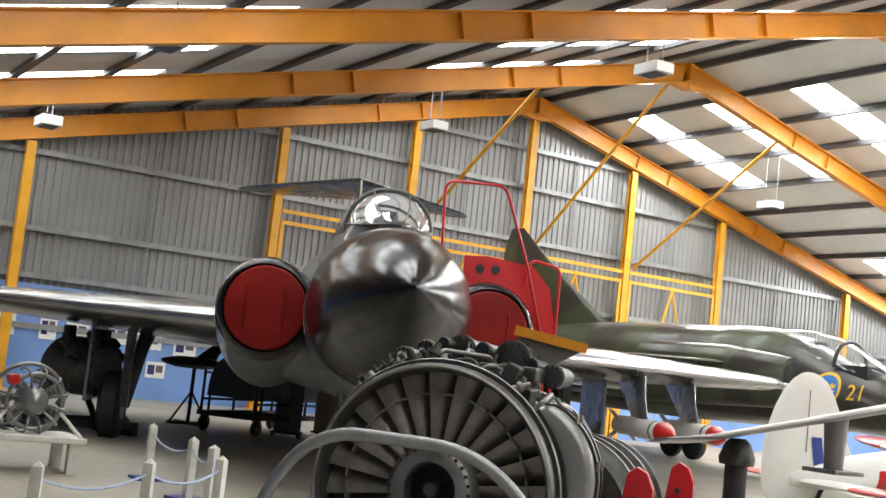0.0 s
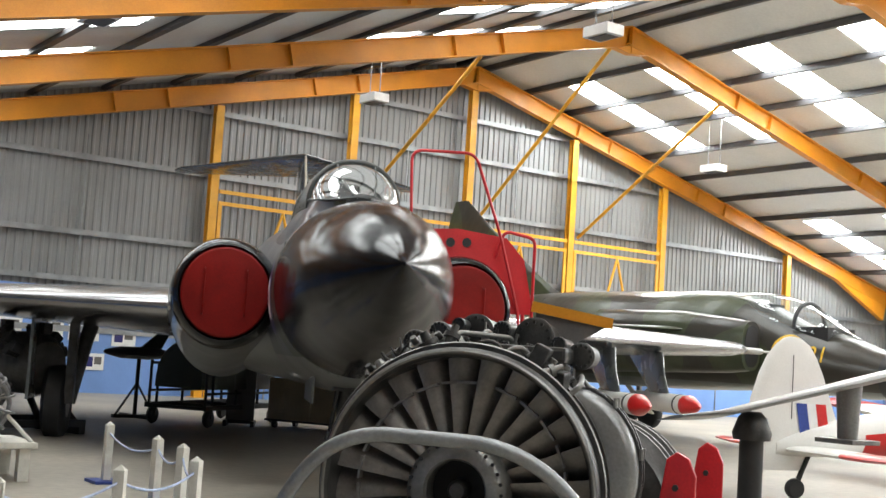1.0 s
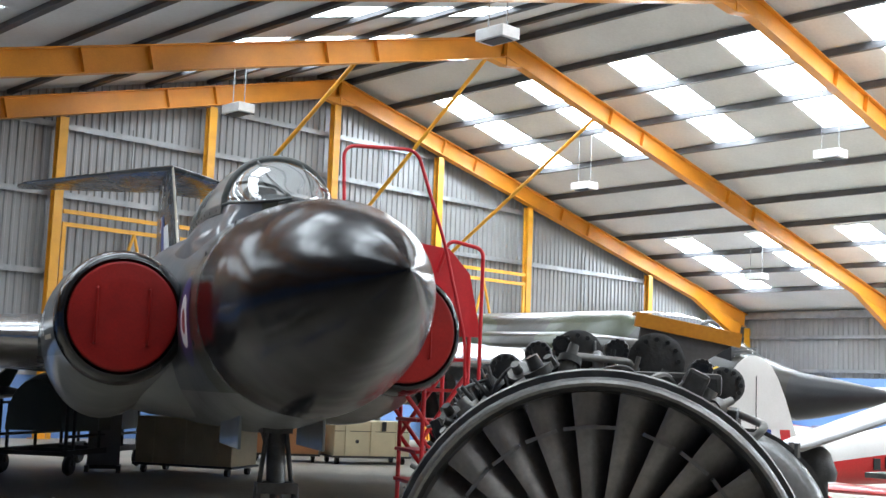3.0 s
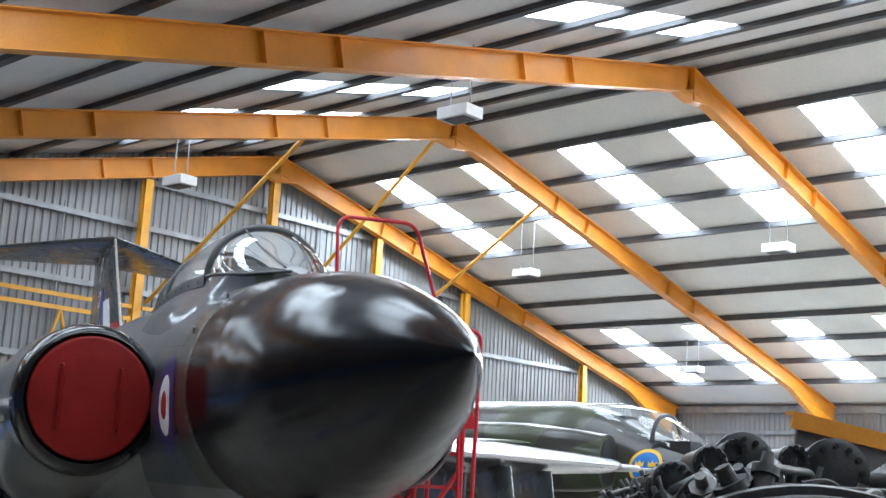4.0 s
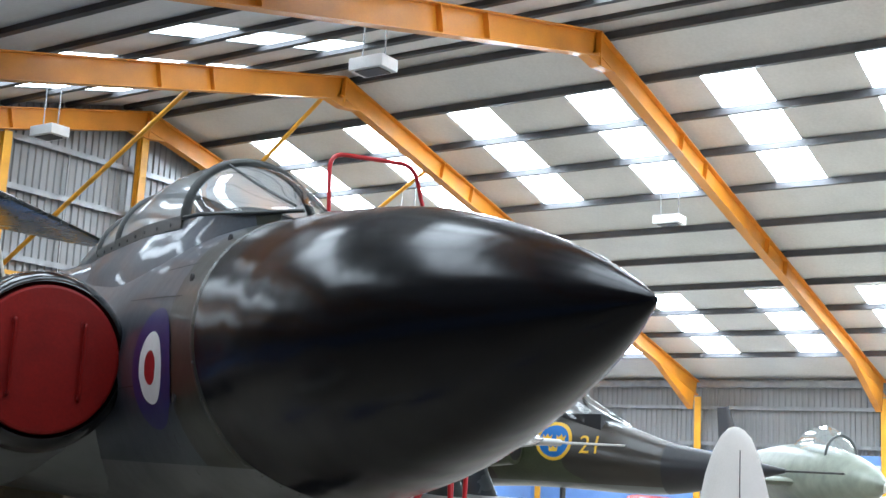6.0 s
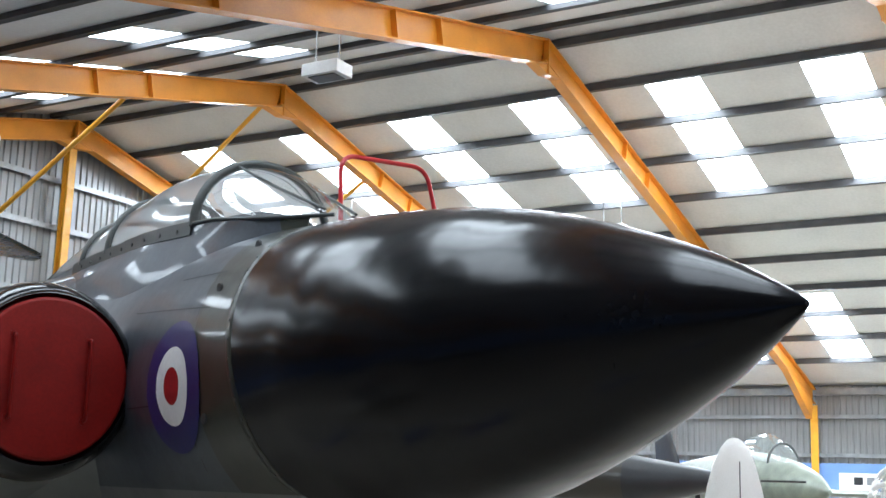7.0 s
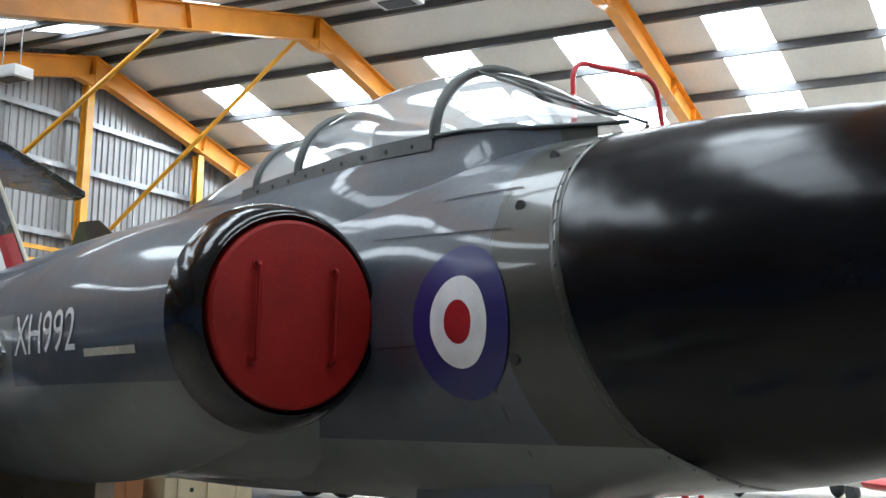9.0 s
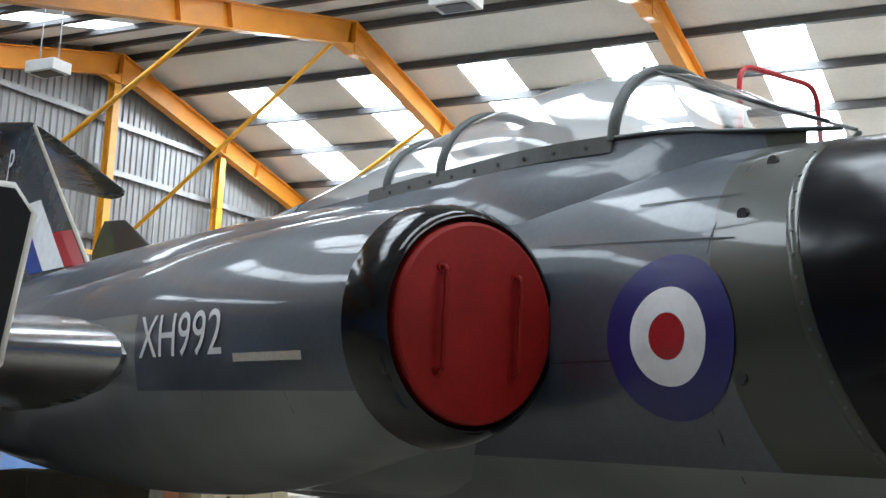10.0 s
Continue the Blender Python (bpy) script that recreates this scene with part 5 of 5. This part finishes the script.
    part("crown", (vv, [(0, 1, 3, 5), (1, 2, 3), (3, 4, 5), (5, 6, 0)]), "swyellow", vr)
tv, tf = lettering("21", 0.42, 0.95)
part("number_lettering", ([on_skin(vb_tree, 3.3 - v[0], 1.74 + v[1], 0.008) for v in tv], tf), "swyellow", V, "yellow painted number")

# ---- red and white trainer, tail towards the walkway ----
T = thing("trainer_aircraft", pose(-9.57, -19.76, 0.04, 0, 0, -105), "red and white light trainer aircraft with striped fin flash", "aircraft")
TB = [(-0.1, 0.58, 0.06, 0.10, 0.1, 2), (0.5, 0.66, 0.15, 0.2, 0.18, 2), (2.0, 0.82, 0.28, 0.32, 0.3, 2), (3.2, 0.92, 0.38, 0.42, 0.42, 2.2), (4.6, 1.02, 0.42, 0.45, 0.48, 2.2), (6.0, 1.05, 0.40, 0.36, 0.45, 2.2), (7.0, 1.05, 0.28, 0.26, 0.3, 2), (7.3, 1.05, 0.1, 0.1, 0.1, 2)]
part("fuselage", tub(TB, [-0.1, 0.1] + [0.3 + 0.25 * k for k in range(28)] + [7.15, 7.3]), "gwhite", T, "", True)
for ks in (range(-6, 2), range(15, 23)):
    strip = []
    for a in [1.0 + 0.25 * k for k in range(22)]:
        ring = section(0, smooth_rows(TB, a)[0], *smooth_rows(TB, a)[1:5], 32)
        cz = smooth_rows(TB, a)[0]
        strip.append([(ring[k % 32][0] * 1.015, a, cz + (ring[k % 32][1] - cz) * 1.015) for k in ks])
    red = part("red_flank", loft(strip, False), "gred", T, "gloss red painted fuselage side", True)
    for k in range(4):
        cz, w = smooth_rows(TB, 1.6 + 0.16 * k)[:2]
        sx = 1 if ks[0] < 0 else -1
        part("serial_bar", box((sx * (w * 1.015 + 0.004) - 0.004, 1.55 + 0.16 * k, cz - 0.09), (sx * (w * 1.015 + 0.004) + 0.004, 1.65 + 0.16 * k, cz + 0.03)), "black", red)
fin2 = part("fin", loft([[(h, le + a, z) for a, h in airfoil(ch, 0.10, 10)] for z, le, ch in ((0.32, -0.36, 0.62), (0.5, -0.45, 0.8), (0.8, -0.47, 1.25), (1.1, -0.44, 1.1), (1.4, -0.34, 0.88), (1.6, -0.24, 0.68), (1.74, -0.12, 0.46), (1.81, -0.02, 0.24), (1.83, 0.06, 0.08))][::1]), "gwhite", T, "white rounded fin", True)
for q0, q1, mt in ((0.20, 0.34, "flag_blue"), (0.34, 0.46, "stencil"), (0.46, 0.60, "gred")):
    part("fin_flash", join(*[([(s * 0.062, q, z) for z in (0.74, 1.08) for q in ((q0, q1) if z < 1 else (q0 - 0.06, q1 - 0.06))], [(0, 1, 3, 2)]) for s in (-1, 1)]), mt, fin2)
part("hinge_line", join(*[box((s * 0.062 - 0.003, 0.075, 0.9), (s * 0.062 + 0.003, 0.083, 1.62)) for s in (-1, 1)]), "black", fin2)
for s in (-1, 1):
    tp = part("tailplane", loft([[(s * x, le + a, 0.56 + h) for a, h in airfoil(ch, 0.09, 8)] for x, le, ch in ((0.05, 0.0, 1.0), (1.2, 0.1, 0.8), (1.7, 0.25, 0.45))]), "gwhite", T, "", True)
    part("tail_tip", loft([[(s * x, le + a - 0.005, 0.56 + h * 1.1) for a, h in airfoil(ch, 0.09, 8)] for x, le, ch in ((0.9, 0.07, 0.87), (1.2, 0.1, 0.81), (1.72, 0.25, 0.46))]), "gred", tp, "", True)
    w = part("wing", loft([[(s * x, le + a, z + h) for a, h in airfoil(ch, 0.12, 8)] for x, le, ch, z in ((0.35, 3.6, 2.0, 0.70), (2.5, 3.9, 1.6, 0.86), (4.6, 4.2, 1.2, 1.02), (5.0, 4.4, 0.8, 1.05))]), "gwhite", T, "", True)
    part("wing_panel_red", loft([[(s * x, le + a - 0.01, z + h * 1.05) for a, h in airfoil(ch, 0.12, 8)] for x, le, ch, z in ((1.1, 3.7, 1.87, 0.755), (2.3, 3.87, 1.65, 0.845))]), "gred", w, "", True)
    part("wing_tip", loft([[(s * x, le + a - 0.01, z + h * 1.06) for a, h in airfoil(ch, 0.12, 8)] for x, le, ch, z in ((4.0, 4.1, 1.33, 0.975), (4.6, 4.19, 1.22, 1.02), (5.02, 4.39, 0.82, 1.05))]), "gred", w, "", True)
    for r0, r1, mt in ((0.0, 0.16, "rred"), (0.16, 0.32, "stencil"), (0.32, 0.48, "gblue")):
        vv = [(s * 3.2 + r_ * math.cos(q), 4.75 + r_ * math.sin(q), 1.035 + 0.075 * (s * (s * 3.2 + r_ * math.cos(q)) - 3.2)) for r_ in (max(r0, 0.004), r1) for q in [2 * math.pi * k / 32 for k in range(32)]]
        part("wing_roundel", (vv, [(k, (k + 1) % 32, 32 + (k + 1) % 32, 32 + k) for k in range(32)]), mt, w)
    lg = part("main_leg", cyl((s * 1.3, 5.0, 0.7), (s * 1.3, 5.2, 0.22), 0.05), "metal", T, "", True)
    part("tyre", moved(lathe([(-0.06, 0.1), (-0.07, 0.18), (-0.03, 0.22), (0.03, 0.22), (0.07, 0.18), (0.06, 0.1)], 18), pose(s * 1.3, 5.2, 0.22, 0, 0, 90)), "black", lg, "", True)
part("tail_wheel", join(cyl((0, 0.4, 0.56), (0, 0.2, 0.12), 0.03), moved(lathe([(-0.05, 0.0), (-0.05, 0.1), (0, 0.12), (0.05, 0.1), (0.05, 0.0)], 16), pose(0, 0.2, 0.12, 0, 0, 90))), "black", T, "", True)
CT = [(3.0, 0.2, 1.3, 1.42), (3.4, 0.34, 1.33, 1.7), (4.0, 0.38, 1.36, 1.88), (4.8, 0.38, 1.36, 1.88), (5.4, 0.34, 1.36, 1.78), (5.9, 0.2, 1.36, 1.45)]


def ct_arch(a, grow=0.0):
    w, z0, z1 = smooth_rows(CT, a)
    return [((w + grow) * math.cos(math.pi * k / 12), a, z0 + (z1 - z0 + grow) * math.sin(math.pi * k / 12) ** 0.8) for k in range(13)]


tc_ = part("canopy", loft([ct_arch(3.0 + 0.2 * k) for k in range(15)], False), "glass", T, "", True)
for k in range(10):
    part("canopy_bar", tube([Vector(p) for p in ct_arch(3.1 + 0.3 * k, 0.004)], 0.028, 6), "gwhite", tc_, "", True)
for k in (2, 6, 10):
    part("canopy_rail", tube([Vector(ct_arch(3.0 + 0.29 * j, 0.004)[k]) for j in range(11)], 0.024, 6), "gwhite", tc_, "", True)

# ---- silver wing panel on a black stand ----
W = thing("wing_panel", pose(-14.33, -23.25, 0, 0, 0, 0), "silver tapered wing panel with pods on a black stand", "aircraft wing")
part("panel", loft([[(x, yo + a, z + h - a * 0.2 + 0.06) for a, h in airfoil(ch, 0.10, 10)] for x, yo, z, ch in ((-0.35, 0.15, 1.03, 0.25), (0.0, 0.0, 1.08, 0.5), (1.4, -0.1, 1.36, 0.75), (3.2, -0.3, 1.74, 1.0))]), "silver", W, "", True)
part("mount", moved(lathe([(0.0, 0.13), (0.05, 0.14), (0.16, 0.1), (0.2, 0.06)], 20, "z"), pose(0.45, 0.25, 0.93)), "darkmetal", W, "", True)
leg = part("strut", tube([(1.5, 0.22, 0.95), (1.5, 0.22, 1.15), (1.5, 0.22, 1.38)], [0.075, 0.085, 0.1], 18), "silver", W, "", True)
part("strut_flange", box((1.33, 0.05, 0.92), (1.67, 0.39, 0.955)), "metal", leg, "", bevel=0.006)
part("stand", join(cyl((0.45, 0.25, 0.02), (0.45, 0.25, 0.93), 0.085, 24), box((0.15, -0.05, 0.0), (0.75, 0.55, 0.03))), "black", W, "", True)

# ---- crates, trolleys and the far exhibits ----
def crate(x, y, w, d, h, rz, mt, label):
    e = thing("crate", pose(x, y, 0, 0, 0, rz), label, "crate")
    part("box_body", box((-w / 2, -d / 2, 0.14), (w / 2, d / 2, h)), mt, e, "", bevel=0.015)
    for k in range(3):
        xx = -w / 2 + w * (k + 0.5) / 3
        part("batten", box((xx - 0.04, -d / 2 - 0.02, 0.16), (xx + 0.04, -d / 2 + 0.001, h - 0.03)), mt, e)
    for xx in (-w / 2 + 0.1, w / 2 - 0.1):
        for yy in (-d / 2 + 0.1, d / 2 - 0.1):
            part("castor", moved(lathe([(-0.03, 0.0), (-0.03, 0.06), (0.03, 0.06), (0.03, 0.0)], 14), pose(xx, yy, 0.06, 0, 0, 90)), "black", e)
            part("castor_fork", box((xx - 0.04, yy - 0.02, 0.06), (xx + 0.04, yy + 0.02, 0.15)), "darkmetal", e)
    part("base_frame", box((-w / 2 - 0.03, -d / 2 - 0.03, 0.12), (w / 2 + 0.03, d / 2 + 0.03, 0.155)), "darkmetal", e)
    return e


crate(-10.19, -10.41, 1.6, 0.9, 0.85, -59, "tan", "low tan canvas-covered crate on castors")
crate(-6.7, -7.9, 1.25, 0.8, 0.85, -37, "card", "brown plywood crate on castors")
bc = crate(-5.5, -8.8, 1.5, 0.8, 0.8, -20, "beige", "beige painted plywood crate on castors")
# black disc on the board for the shade in a finger hole
part("finger_hole_shade", moved(lathe([(-0.004, 0.0), (-0.004, 0.035), (0.0, 0.035)], 16), pose(-0.3, -0.401, 0.42)), "black", bc)
part("lid_seam", box((-0.75, -0.404, 0.6), (0.75, -0.4, 0.612)), "black", bc)
part("strap", box((0.18, -0.425, 0.62), (0.26, -0.401, 0.795)), "black", bc)


def trolley(x, y, rz):
    e = thing("fuselage_trolley", pose(x, y, 0, 0, 0, rz), "dark fuselage section on a black wheeled trolley", "trolley")
    part("chassis", join(box((-1.5, -0.55, 0.28), (1.5, -0.47, 0.36)), box((-1.5, 0.47, 0.28), (1.5, 0.55, 0.36)), *[box((x_ - 0.04, -0.55, 0.28), (x_ + 0.04, 0.55, 0.34)) for x_ in (-1.45, -0.5, 0.5, 1.45)]), "black", e)
    for xx in (-1.3, 1.3):
        for yy in (-0.5, 0.5):
            part("wheel", moved(lathe([(-0.05, 0.0), (-0.05, 0.12), (0.0, 0.15), (0.05, 0.12), (0.05, 0.0)], 16), pose(xx, yy, 0.15)), "black", e, "", True)
            part("fork", box((xx - 0.03, yy - 0.07, 0.15), (xx + 0.03, yy + 0.07, 0.3)), "darkmetal", e)
    sk = part("section_skin", loft([[(a, w * math.cos(math.pi * k / 16), 0.62 + h * math.sin(math.pi * k / 16) ** 0.8) for k in range(17)] for a, w, h in ((-1.45, 0.42, 0.72), (-1.0, 0.55, 0.84), (0.3, 0.6, 0.86), (1.35, 0.5, 0.7))]), "section_green", e, "dark green curved fuselage skin", True)
    for a, w, h in ((-1.2, 0.49, 0.785), (-0.55, 0.575, 0.85), (0.3, 0.6, 0.86), (0.95, 0.54, 0.765)):
        part("frame_band", loft([[(a + d, (w + 0.012) * math.cos(math.pi * k / 16), 0.62 + (h + 0.012) * math.sin(math.pi * k / 16) ** 0.8) for k in range(17)] for d in (-0.025, 0.025)], False), "frame", sk)
    for yy in (-0.5, 0.5):
        part("side_rail", join(cyl((-1.45, yy, 0.55), (1.45, yy, 0.55), 0.022, 8), cyl((-1.45, yy, 0.34), (-1.45, yy, 1.05), 0.025, 8), cyl((-1.45, yy, 1.0), (-0.4, yy, 1.0), 0.02, 8)), "black", e)
    for x_ in (-1.2, -0.3, 0.6, 1.25):
        for yy in (-0.5, 0.5):
            part("upright", cyl((x_, yy, 0.34), (x_, yy, 1.0), 0.025, 8), "black", e)
    return e


trolley(-11.65, -9.3, 39.6)
SP = thing("flat_panel", pose(-11.4, -9.75, 0, 0, 0, -30), "slate grey upright panel leaning on a wheeled base", "panel")
part("sheet", box((-0.24, -0.03, 0.1), (0.24, 0.03, 0.98)), "slate", SP, "", bevel=0.008)
part("foot_rail", join(box((-0.26, -0.3, 0.0), (-0.2, 0.3, 0.1)), box((0.2, -0.3, 0.0), (0.26, 0.3, 0.1)), box((-0.24, -0.04, 0.04), (0.24, 0.04, 0.1))), "black", SP)
MJ = thing("model_jet", pose(-12.75, -8.4, 0, 0, 0, 15), "small dark swept-wing model jet on a black stand", "model aircraft")
part("fuselage", moved(lathe([(-0.75, 0.0), (-0.7, 0.04), (-0.4, 0.1), (0.2, 0.11), (0.6, 0.07), (0.7, 0.0)], 16), pose(0, 0, 1.12, 0, 0, -90)), "slate", MJ, "", True)
part("fin", loft([[(le + a, h, z) for a, h in airfoil(ch, 0.07, 8)] for z, le, ch in ((1.18, -0.05, 0.5), (1.5, 0.38, 0.25))]), "section_green", MJ, "", True)
for s in (-1, 1):
    part("wing", loft([[(le + a, s * y, 1.08 + h) for a, h in airfoil(ch, 0.07, 8)] for y, le, ch in ((0.05, -0.35, 0.6), (0.6, 0.1, 0.28))]), "section_green", MJ, "", True)
part("stand", join(cyl((0, 0, 0.04), (0, 0, 1.05), 0.035), box((-0.45, -0.04, 0.0), (0.45, 0.04, 0.06)), box((-0.04, -0.4, 0.0), (0.04, 0.4, 0.06)), cyl((-0.4, 0, 0.05), (0, 0, 0.6), 0.02), cyl((0.4, 0, 0.05), (0, 0, 0.6), 0.02)), "black", MJ)

# piston engine on a white bench
PE = thing("piston_engine", pose(-17.72, -17.15, 0), "bright silver radial piston engine on a white bench", "engine")
part("bench_top", box((-0.5, -0.4, 0.30), (0.5, 0.4, 0.36)), "offwhite", PE, "", bevel=0.01)
for x in (-0.4, 0.4):
    for y in (-0.3, 0.3):
        part("bench_leg", box((x - 0.05, y - 0.05, 0), (x + 0.05, y + 0.05, 0.3)), "offwhite", PE)
part("crankcase", moved(lathe([(-0.22, 0.0), (-0.2, 0.09), (-0.1, 0.15), (0.12, 0.15), (0.22, 0.08), (0.25, 0.0)], 22), pose(0, 0, 0.68)), "silver", PE, "", True)
for k in range(7):
    q = 2 * math.pi * k / 7 + 0.2
    fins = []
    for j in range(7):
        r_ = 0.17 + 0.02 * j
        fins.append((r_, 0.062 if j % 2 else 0.05))
        fins.append((r_ + 0.008, 0.062 if j % 2 else 0.05))
    cy = part("cylinder", moved(tube([(0, 0, a) for a, _ in fins], [b_ for _, b_ in fins], 14), pose(0, 0, 0.68) @ Euler((0, q, 0)).to_matrix().to_4x4()), "silver", PE)
    part("pushrod_tube", moved(tube([(0.03, -0.08, 0.12), (0.03, -0.06, 0.3)], 0.01, 6), pose(0, 0, 0.68) @ Euler((0, q, 0)).to_matrix().to_4x4()), "metal", cy, "", True)
part("red_cap", moved(lathe([(-0.3, 0.0), (-0.3, 0.05), (-0.2, 0.06), (-0.2, 0.0)], 14), pose(-0.25, 0, 0.88)), "gred", PE)
for rr, yy in ((0.36, 0.14), (0.27, -0.16)):
    part("manifold_ring", tube([(rr * math.cos(2 * math.pi * k / 28), yy, 0.68 + rr * math.sin(2 * math.pi * k / 28)) for k in range(28)], 0.022, 8, True), "silver", PE, "", True)
for k in range(12):
    q = 2 * math.pi * k / 12 + 0.3
    c, s = math.cos(q), math.sin(q)
    part("pipe", tube(rounded([(0.14 * c, -0.12, 0.68 + 0.14 * s), (0.3 * c, -0.24, 0.68 + 0.3 * s), (0.38 * c, 0.0, 0.68 + 0.34 * s), (0.3 * c, 0.2, 0.68 + 0.3 * s)], 0.08), 0.013, 6), "silver", PE, "", True)
for s in (-1, 1):
    part("bench_brace", cyl((s * 0.45, -0.35, 0.36), (s * 0.2, -0.1, 0.66), 0.02), "offwhite", PE)

# black engine unit on a frame by the wing
BE = thing("engine_unit", pose(-15.82, -11.92, 0, 0, 0, 20), "oily black engine unit standing in a floor frame", "engine")
part("floor_frame", join(box((-0.8, -0.5, 0.1), (0.8, -0.42, 0.2)), box((-0.8, 0.42, 0.1), (0.8, 0.5, 0.2)), box((-0.8, -0.5, 0.0), (-0.7, 0.5, 0.12)), box((0.7, -0.5, 0.0), (0.8, 0.5, 0.12))), "black", BE)
part("block", moved(lathe([(-0.6, 0.0), (-0.6, 0.3), (-0.4, 0.42), (0.3, 0.42), (0.6, 0.25), (0.6, 0.0)], 20), pose(0, 0, 0.95)), "darkmetal", BE, "", True)
part("brace", join(cyl((-0.7, -0.4, 0.15), (-0.1, -0.2, 0.9), 0.05), cyl((0.7, -0.4, 0.15), (0.1, -0.2, 0.9), 0.05), cyl((-0.7, 0.4, 0.15), (-0.1, 0.2, 0.9), 0.05), cyl((0.7, 0.4, 0.15), (0.1, 0.2, 0.9), 0.05)), "darkmetal", BE, "", True)
rg2 = random.Random(9)
for k in range(14):
    q, y = rg2.uniform(0, math.pi), rg2.uniform(-0.5, 0.4)
    part("fitting", moved(box((-0.07, -0.06, 0.0), (0.07, 0.06, rg2.uniform(0.1, 0.22))), pose(0.4 * math.cos(q), y, 0.95 + 0.4 * math.sin(q)) @ pose(0, 0, 0, 0, 90 - math.degrees(q), 0)), "black", BE, "", bevel=0.01)

# grey-green light jet and a striped white cowling beyond
G = thing("light_jet", pose(6.78, -16.82, 0, 0, 0, -48), "mottled pale green light jet with a clear canopy", "jet aircraft")
GB = [(0.0, 1.5, 0.05, 0.05, 0.05, 2), (0.8, 1.55, 0.4, 0.4, 0.4, 2), (2.0, 1.6, 0.65, 0.65, 0.6, 2), (4.0, 1.65, 0.8, 0.8, 0.75, 2), (7.0, 1.7, 0.6, 0.6, 0.6, 2), (10.0, 1.8, 0.25, 0.25, 0.25, 2)]
part("fuselage", tub(GB, [0.0, 0.1, 0.3, 0.55] + [0.8 + 0.4 * k for k in range(23)]), "greenwhite", G, "", True)
part("canopy", loft([[(0.45 * w * math.cos(math.pi * k / 12), a, 2.1 + h * math.sin(math.pi * k / 12)) for k in range(13)] for a, w, h in ((1.5, 0.3, 0.1), (2.1, 0.85, 0.5), (2.8, 1.0, 0.75), (3.6, 0.95, 0.7), (4.6, 0.5, 0.3))], False), "glass", G, "", True)
part("canopy_frame", tube([(0.45 * 0.85 * math.cos(math.pi * k / 12), 2.1, 2.1 + 0.5 * math.sin(math.pi * k / 12)) for k in range(13)], 0.03, 8), "frame", G, "", True)
for s in (-1, 1):
    part("wing", loft([[(s * x, le + a, 1.5 + h) for a, h in airfoil(ch, 0.1, 8)] for x, le, ch in ((0.6, 3.0, 2.4), (5.0, 4.2, 1.3))]), "greenwhite", G, "", True)
    part("wheel_leg", join(cyl((s * 1.3, 4.0, 1.45), (s * 1.3, 4.0, 0.3), 0.06), moved(lathe([(-0.08, 0.0), (-0.08, 0.25), (0, 0.3), (0.08, 0.25), (0.08, 0.0)], 16), pose(s * 1.3, 4.0, 0.3, 0, 0, 90))), "black", G, "", True)
part("nose_wheel_leg", join(cyl((0, 1.2, 1.3), (0, 1.2, 0.25), 0.05), moved(lathe([(-0.07, 0.0), (-0.07, 0.2), (0, 0.25), (0.07, 0.2), (0.07, 0.0)], 16), pose(0, 1.2, 0.25, 0, 0, 90))), "black", G, "", True)
part("fin", loft([[(h, le + a, z) for a, h in airfoil(ch, 0.08, 8)] for z, le, ch in ((1.9, 8.0, 2.0), (3.6, 9.3, 1.0))]), "darkpaint", G, "", True)

# information board on a slim post
IB = thing("information_board", pose(-19.2, -19.03, 0, 0, 0, -30), "black information board on a post, its lit edge drawn as a white rim", "board")
pl_ = [(x * 0.6 - 0.015, 1.28 + (z - 1.41) * 0.6) for x, z in ((-0.4, 1.47), (-0.05, 1.58), (-0.01, 1.64), (0.03, 1.98), (-0.01, 2.03), (-0.4, 2.03))]
n = len(pl_)
part("panel", ([(x, y, z) for y in (-0.015, 0.015) for x, z in pl_], [tuple(range(n))[::-1], tuple(range(n, 2 * n))] + [(k, (k + 1) % n, n + (k + 1) % n, n + k) for k in range(n)]), "darkpaint", IB)
# white tube round the panel stands in for light catching its edge
part("rim", tube([(x, 0, z) for x, z in pl_], 0.012, 8, True), "offwhite", IB, "", True)
part("post", join(cyl((-0.15, 0.03, 0.02), (-0.15, 0.03, 1.45), 0.014), box((-0.3, -0.15, 0), (0.0, 0.2, 0.03))), "black", IB)
